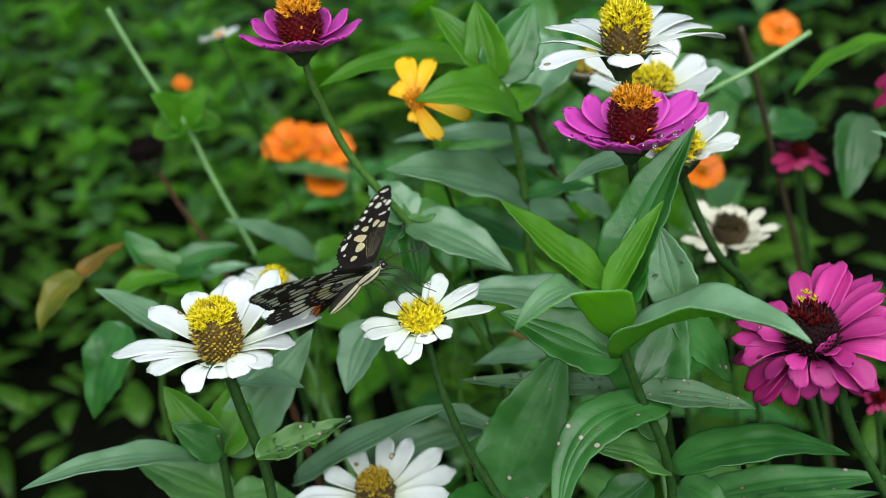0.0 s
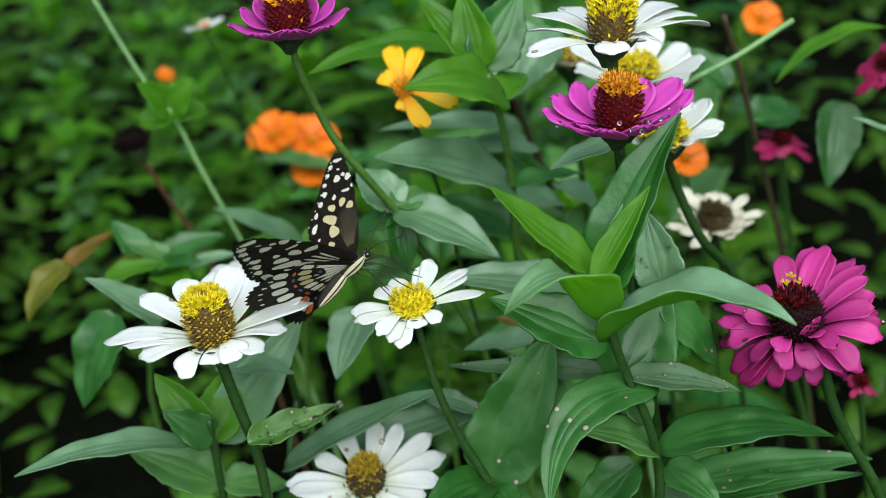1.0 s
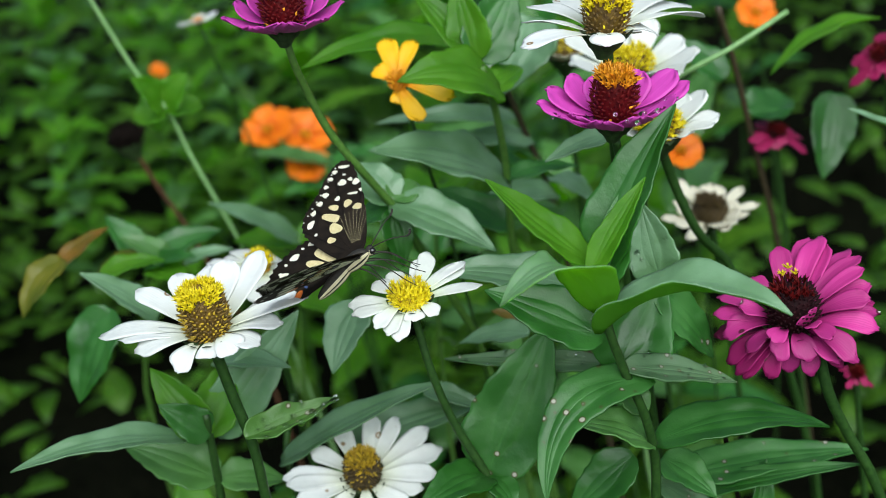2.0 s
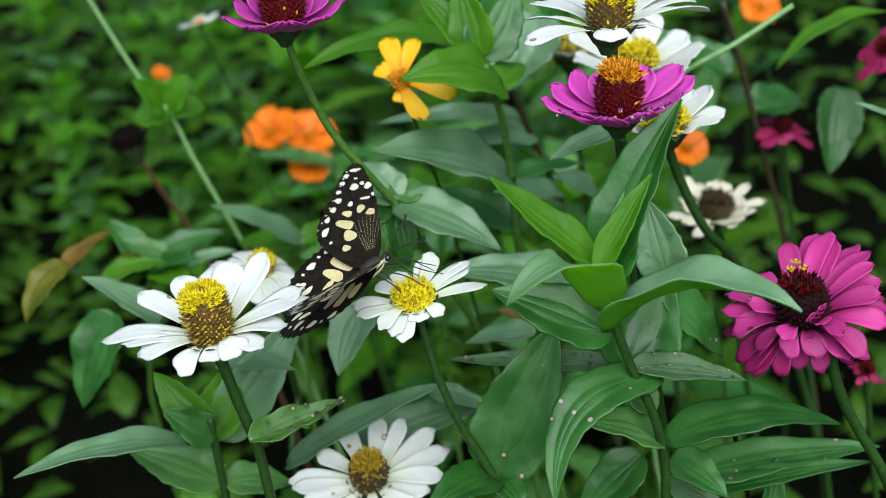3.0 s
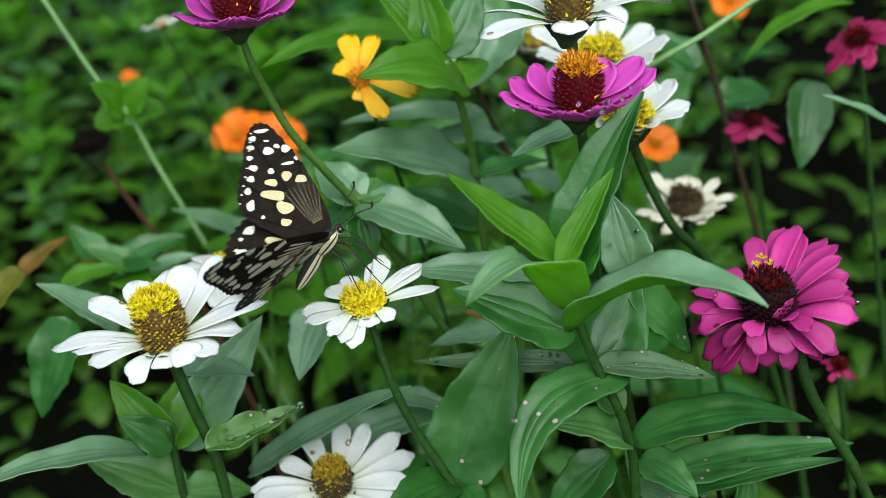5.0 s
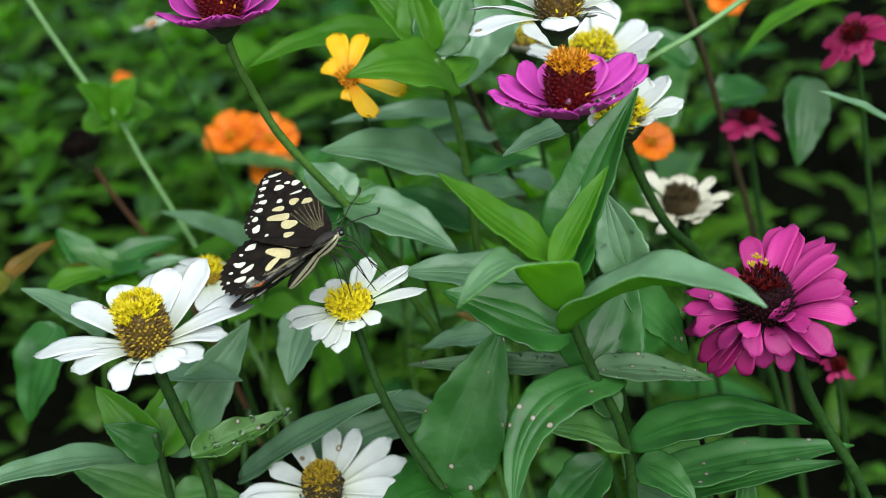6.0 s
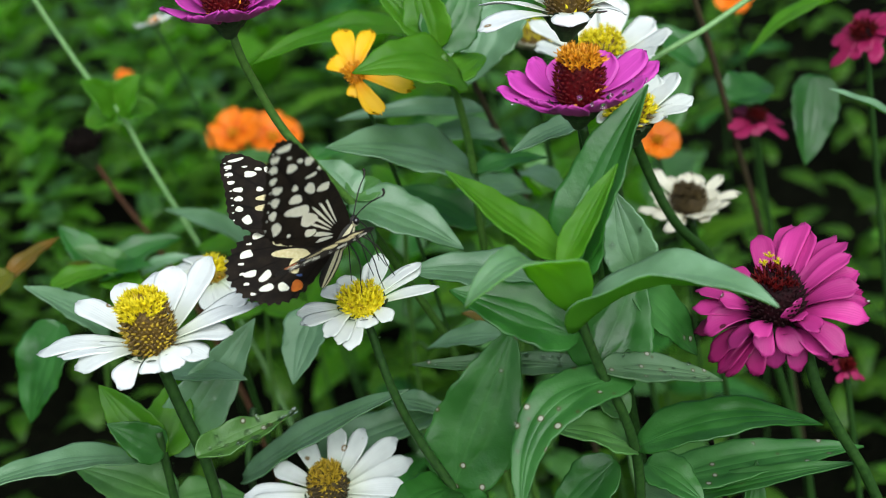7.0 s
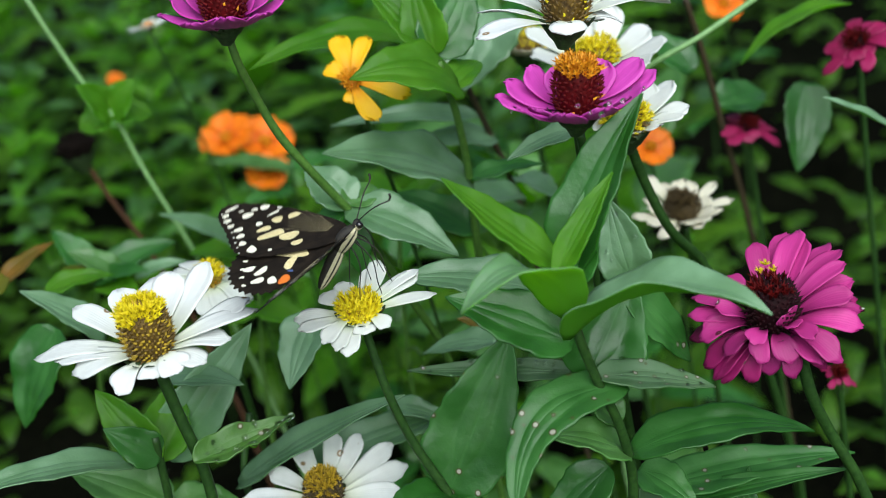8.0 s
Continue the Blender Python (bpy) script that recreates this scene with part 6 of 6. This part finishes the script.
    right_fore = [
        (0, 40, -69, -1), (0.1, 42, -68, -1), (0.2, 90, -27, 26), (0.3, 88, -42, 31), (0.4, 89, -36, 16), (0.5, 81, -48, 17), (0.6, 73, -42, 17),
        (0.7, 85, -40, 23), (0.8, 72, -38, -8), (0.9, 41, -54, -13), (1, 68, -56, 18), (1.1, 49, -61, -2), (1.2, 51, -66, 3), (1.3, 57, -60, 11),
        (1.4, 32, -52, 0), (1.5, 34, -62, 0), (1.6, 34, -69, 0), (1.7, 23, -63, 1), (1.95, 34, -62, 0), (2.2, 31, -64, 0), (2.5, 26, -58, 1),
        (2.8, 21, -50, 1), (2.9, 31, -70, 1), (3, 26, -58, 1), (3.1, 30, -63, 1), (3.2, 31, -64, 0), (3.3, 24, -62, 1), (3.4, 39, -78, -1),
        (3.5, 40, -66, -1), (3.6, 46, -66, -1), (3.7, 29, -54, 1), (3.8, 25, -59, 1), (3.9, 38, -59, -0), (4, 70, -47, 19), (4.1, 88, -38, 30),
        (4.2, 26, -50, 1), (4.3, 91, -58, 34), (4.4, 53, -56, -3), (4.5, 56, -46, 2), (4.6, 91, -42, 21), (4.7, 79, -37, 11), (4.9, 53, -56, -3),
        (5.15, 40, -66, -1), (5.45, 31, -55, 0), (5.8, 29, -49, 1), (5.9, 28, -49, 1), (6, 25, -52, 1), (6.1, 30, -49, 1), (6.2, 30, -51, 0),
        (6.3, 29, -53, 1), (6.4, 31, -51, 0), (6.5, 31, -55, 0), (6.6, 32, -52, 0), (6.7, 84, -36, 34), (6.8, 48, -12, 16), (6.9, 41, -14, 10),
        (7, 61, -14, -10), (7.1, 46, -3, -20), (7.2, 70, -15, -13), (7.3, 70, -15, 7), (7.4, 66, -10, 11), (7.5, 67, -13, 0), (7.6, 47, -3, -1),
        (7.7, 26, -45, 1), (7.8, 26, -46, 1), (7.9, 29, -46, 1), (8, 28, -48, 1),
    ]
    right_hind = [
        (0, 21, 0), (0.1, 11, 0), (0.2, 1, 0), (0.3, 10, 0), (0.4, 11, 0), (0.5, 11, 0), (0.6, 7, 0), (0.7, 8, 0), (0.8, 25, 1), (0.9, 4, 0),
        (1, 12, 0), (1.1, 25, 0), (1.2, 11, 0), (1.3, 4, 0), (1.4, 0, 0), (1.5, 45, 0), (1.6, 24, 0), (1.7, 41, 23), (1.95, 45, 0), (2.2, 9, 0),
        (2.5, 25, 16), (2.8, 62, 29), (2.9, 41, 5), (3, 25, 16), (3.1, -7, 4), (3.2, 9, 0), (3.3, 40, 21), (3.4, 62, 0), (3.5, 32, 0), (3.6, 10, 7),
        (3.7, 33, 1), (3.8, 25, 27), (3.9, 0, 8), (4, 33, 0), (4.1, 6, 0), (4.2, -30, 2), (4.3, 11, 0), (4.4, 53, 24), (4.5, 32, 0), (4.6, 11, 0),
        (4.7, 10, 0), (4.9, 53, 24), (5.15, 32, 0), (5.45, 8, 0), (5.8, -12, 0), (5.9, -15, 0), (6, -11, 10), (6.1, -18, 0), (6.2, -11, 0),
        (6.3, -5, 0), (6.4, -10, 0), (6.5, 8, 0), (6.6, -5, 0), (6.7, 4, 6), (6.8, 58, 30), (6.9, 48, 17), (7, 50, 48), (7.1, 42, 17), (7.2, 32, 29),
        (7.3, -4, 0), (7.4, -6, 0), (7.5, 5, 0), (7.6, 41, 17), (7.7, -2, 0), (7.8, -4, 2), (7.9, -4, 0), (8, -3, 0),
    ]
    small = [(0, -0.012, -0.152), (0.5, -0.046, -0.128), (1, -0.046, -0.144), (1.5, -0.027, -0.091), (3, -0.024, -0.113), (3.5, 0, 0), (4, -0.052, -0.055), (4.5, 0.023, -0.258), (6, -0.037, -0.478), (6.5, -0.033, -0.512), (7, -0.038, -0.306), (7.5, -0.031, -0.353), (8, -0.016, -0.317)]
    lean = [(0, 0.001, 0.042), (0.5, 0.002, 0.032), (1, -0.006, 0.005), (1.5, 0.004, 0.008), (3, 0.004, 0.009), (3.5, 0, 0), (4, 0.008, -0.002), (4.5, 0.018, 0.041), (6, 0.036, 0.08), (6.5, 0.037, 0.083), (7, 0.039, 0.062), (7.5, 0.041, 0.048), (8, 0.034, 0.027)]
    shoot = [(0, -0.005, 0.034), (0.5, -0.003, 0.035), (1, 0.001, 0.029), (1.5, -0.003, 0.006), (3, -0.003, 0.015), (3.5, 0, 0), (4, 0.001, -0.016), (4.5, -0.004, 0.01), (6, 0.011, 0.14), (6.5, 0.019, 0.133), (7, 0.012, 0.098), (7.5, 0.004, 0.066), (8, -0.013, 0.025)]
    for name, rows in (("small", small), ("lean", lean), ("shoot", shoot)):
        foot = SWAYING[name].location.copy()
        walk(SWAYING[name], [(t, pose(*foot, rx, ry, 0)) for t, rx, ry in rows])
    seat = {}
    for t, at, up in body_rows:
        seat[t] = pose(*at, 0, -up, YAW)
    seat = {}
    for t, at, up in body_rows:
        seat[t] = pose(*at, 0, -up, YAW)
    seat = {}
    for t, at, up in body_rows:
        seat[t] = pose(*at, 0, -up, YAW)
    seat = {}
    for t, at, up in body_rows:
        seat[t] = pose(*at, 0, -up, YAW)
    seat = {}
    for t, at, up in body_rows:
        seat[t] = pose(*at, 0, -up, YAW)
    seat = {}
    for t, at, up in body_rows:
        seat[t] = pose(*at, 0, -up, YAW)
    seat = {}
    for t, at, up in body_rows:
        seat[t] = pose(*at, 0, -up, YAW)
    seat = {}
    for t, at, up in body_rows:
        seat[t] = pose(*at, 0, -up, YAW)
    seat = {}
    for t, at, up in body_rows:
        seat[t] = pose(*at, 0, -up, YAW)
    seat = {}
    for t, at, up in body_rows:
        seat[t] = pose(*at, 0, -up, YAW)
    seat = {}
    for t, at, up in body_rows:
        seat[t] = pose(*at, 0, -up, YAW)
    walk(BUTTERFLY, [(t, seat[t]) for t in seat])
    for fore, hind, side, rows, under in ((LEFT_FORE, LEFT_HIND, 1, left_fore, left_hind), (RIGHT_FORE, RIGHT_HIND, -1, right_fore, right_hind)):
        spread = {t: wing_pose(side, *turn) for t, *turn in rows}
        walk(fore, [(t, spread[t]) for t in spread])
        walk(hind, [(t, hind_pose(side, spread[t], *turn)) for t, *turn in under])
    # each leg turns at its hip so that the foot keeps to the flower
    for leg, hip, foot in LEGS:
        hold = seat[3.5] @ foot
        rows = []
        for t in seat:
            swing = (foot - hip).rotation_difference(seat[t].inverted() @ hold - hip)
            rows.append((t, Matrix.Translation(hip) @ swing.to_matrix().to_4x4()))
        walk(leg, rows)


BUTTERFLY, LEFT_FORE, LEFT_HIND, RIGHT_FORE, RIGHT_HIND = butterfly()
white_zinnia_beside_butterfly()
white_zinnia_with_cone()
withered_white_zinnia_low()
magenta_zinnia()
mauve_zinnias()
white_zinnias_behind()
leafy_zinnia()
shoot_low_left()
shoot_behind_cone()
young_shoots_between()
tall_leaves_behind()
thin_stalks()
dead_head()
dry_stalk()
far_flowers()
bed()
undergrowth()
motions()
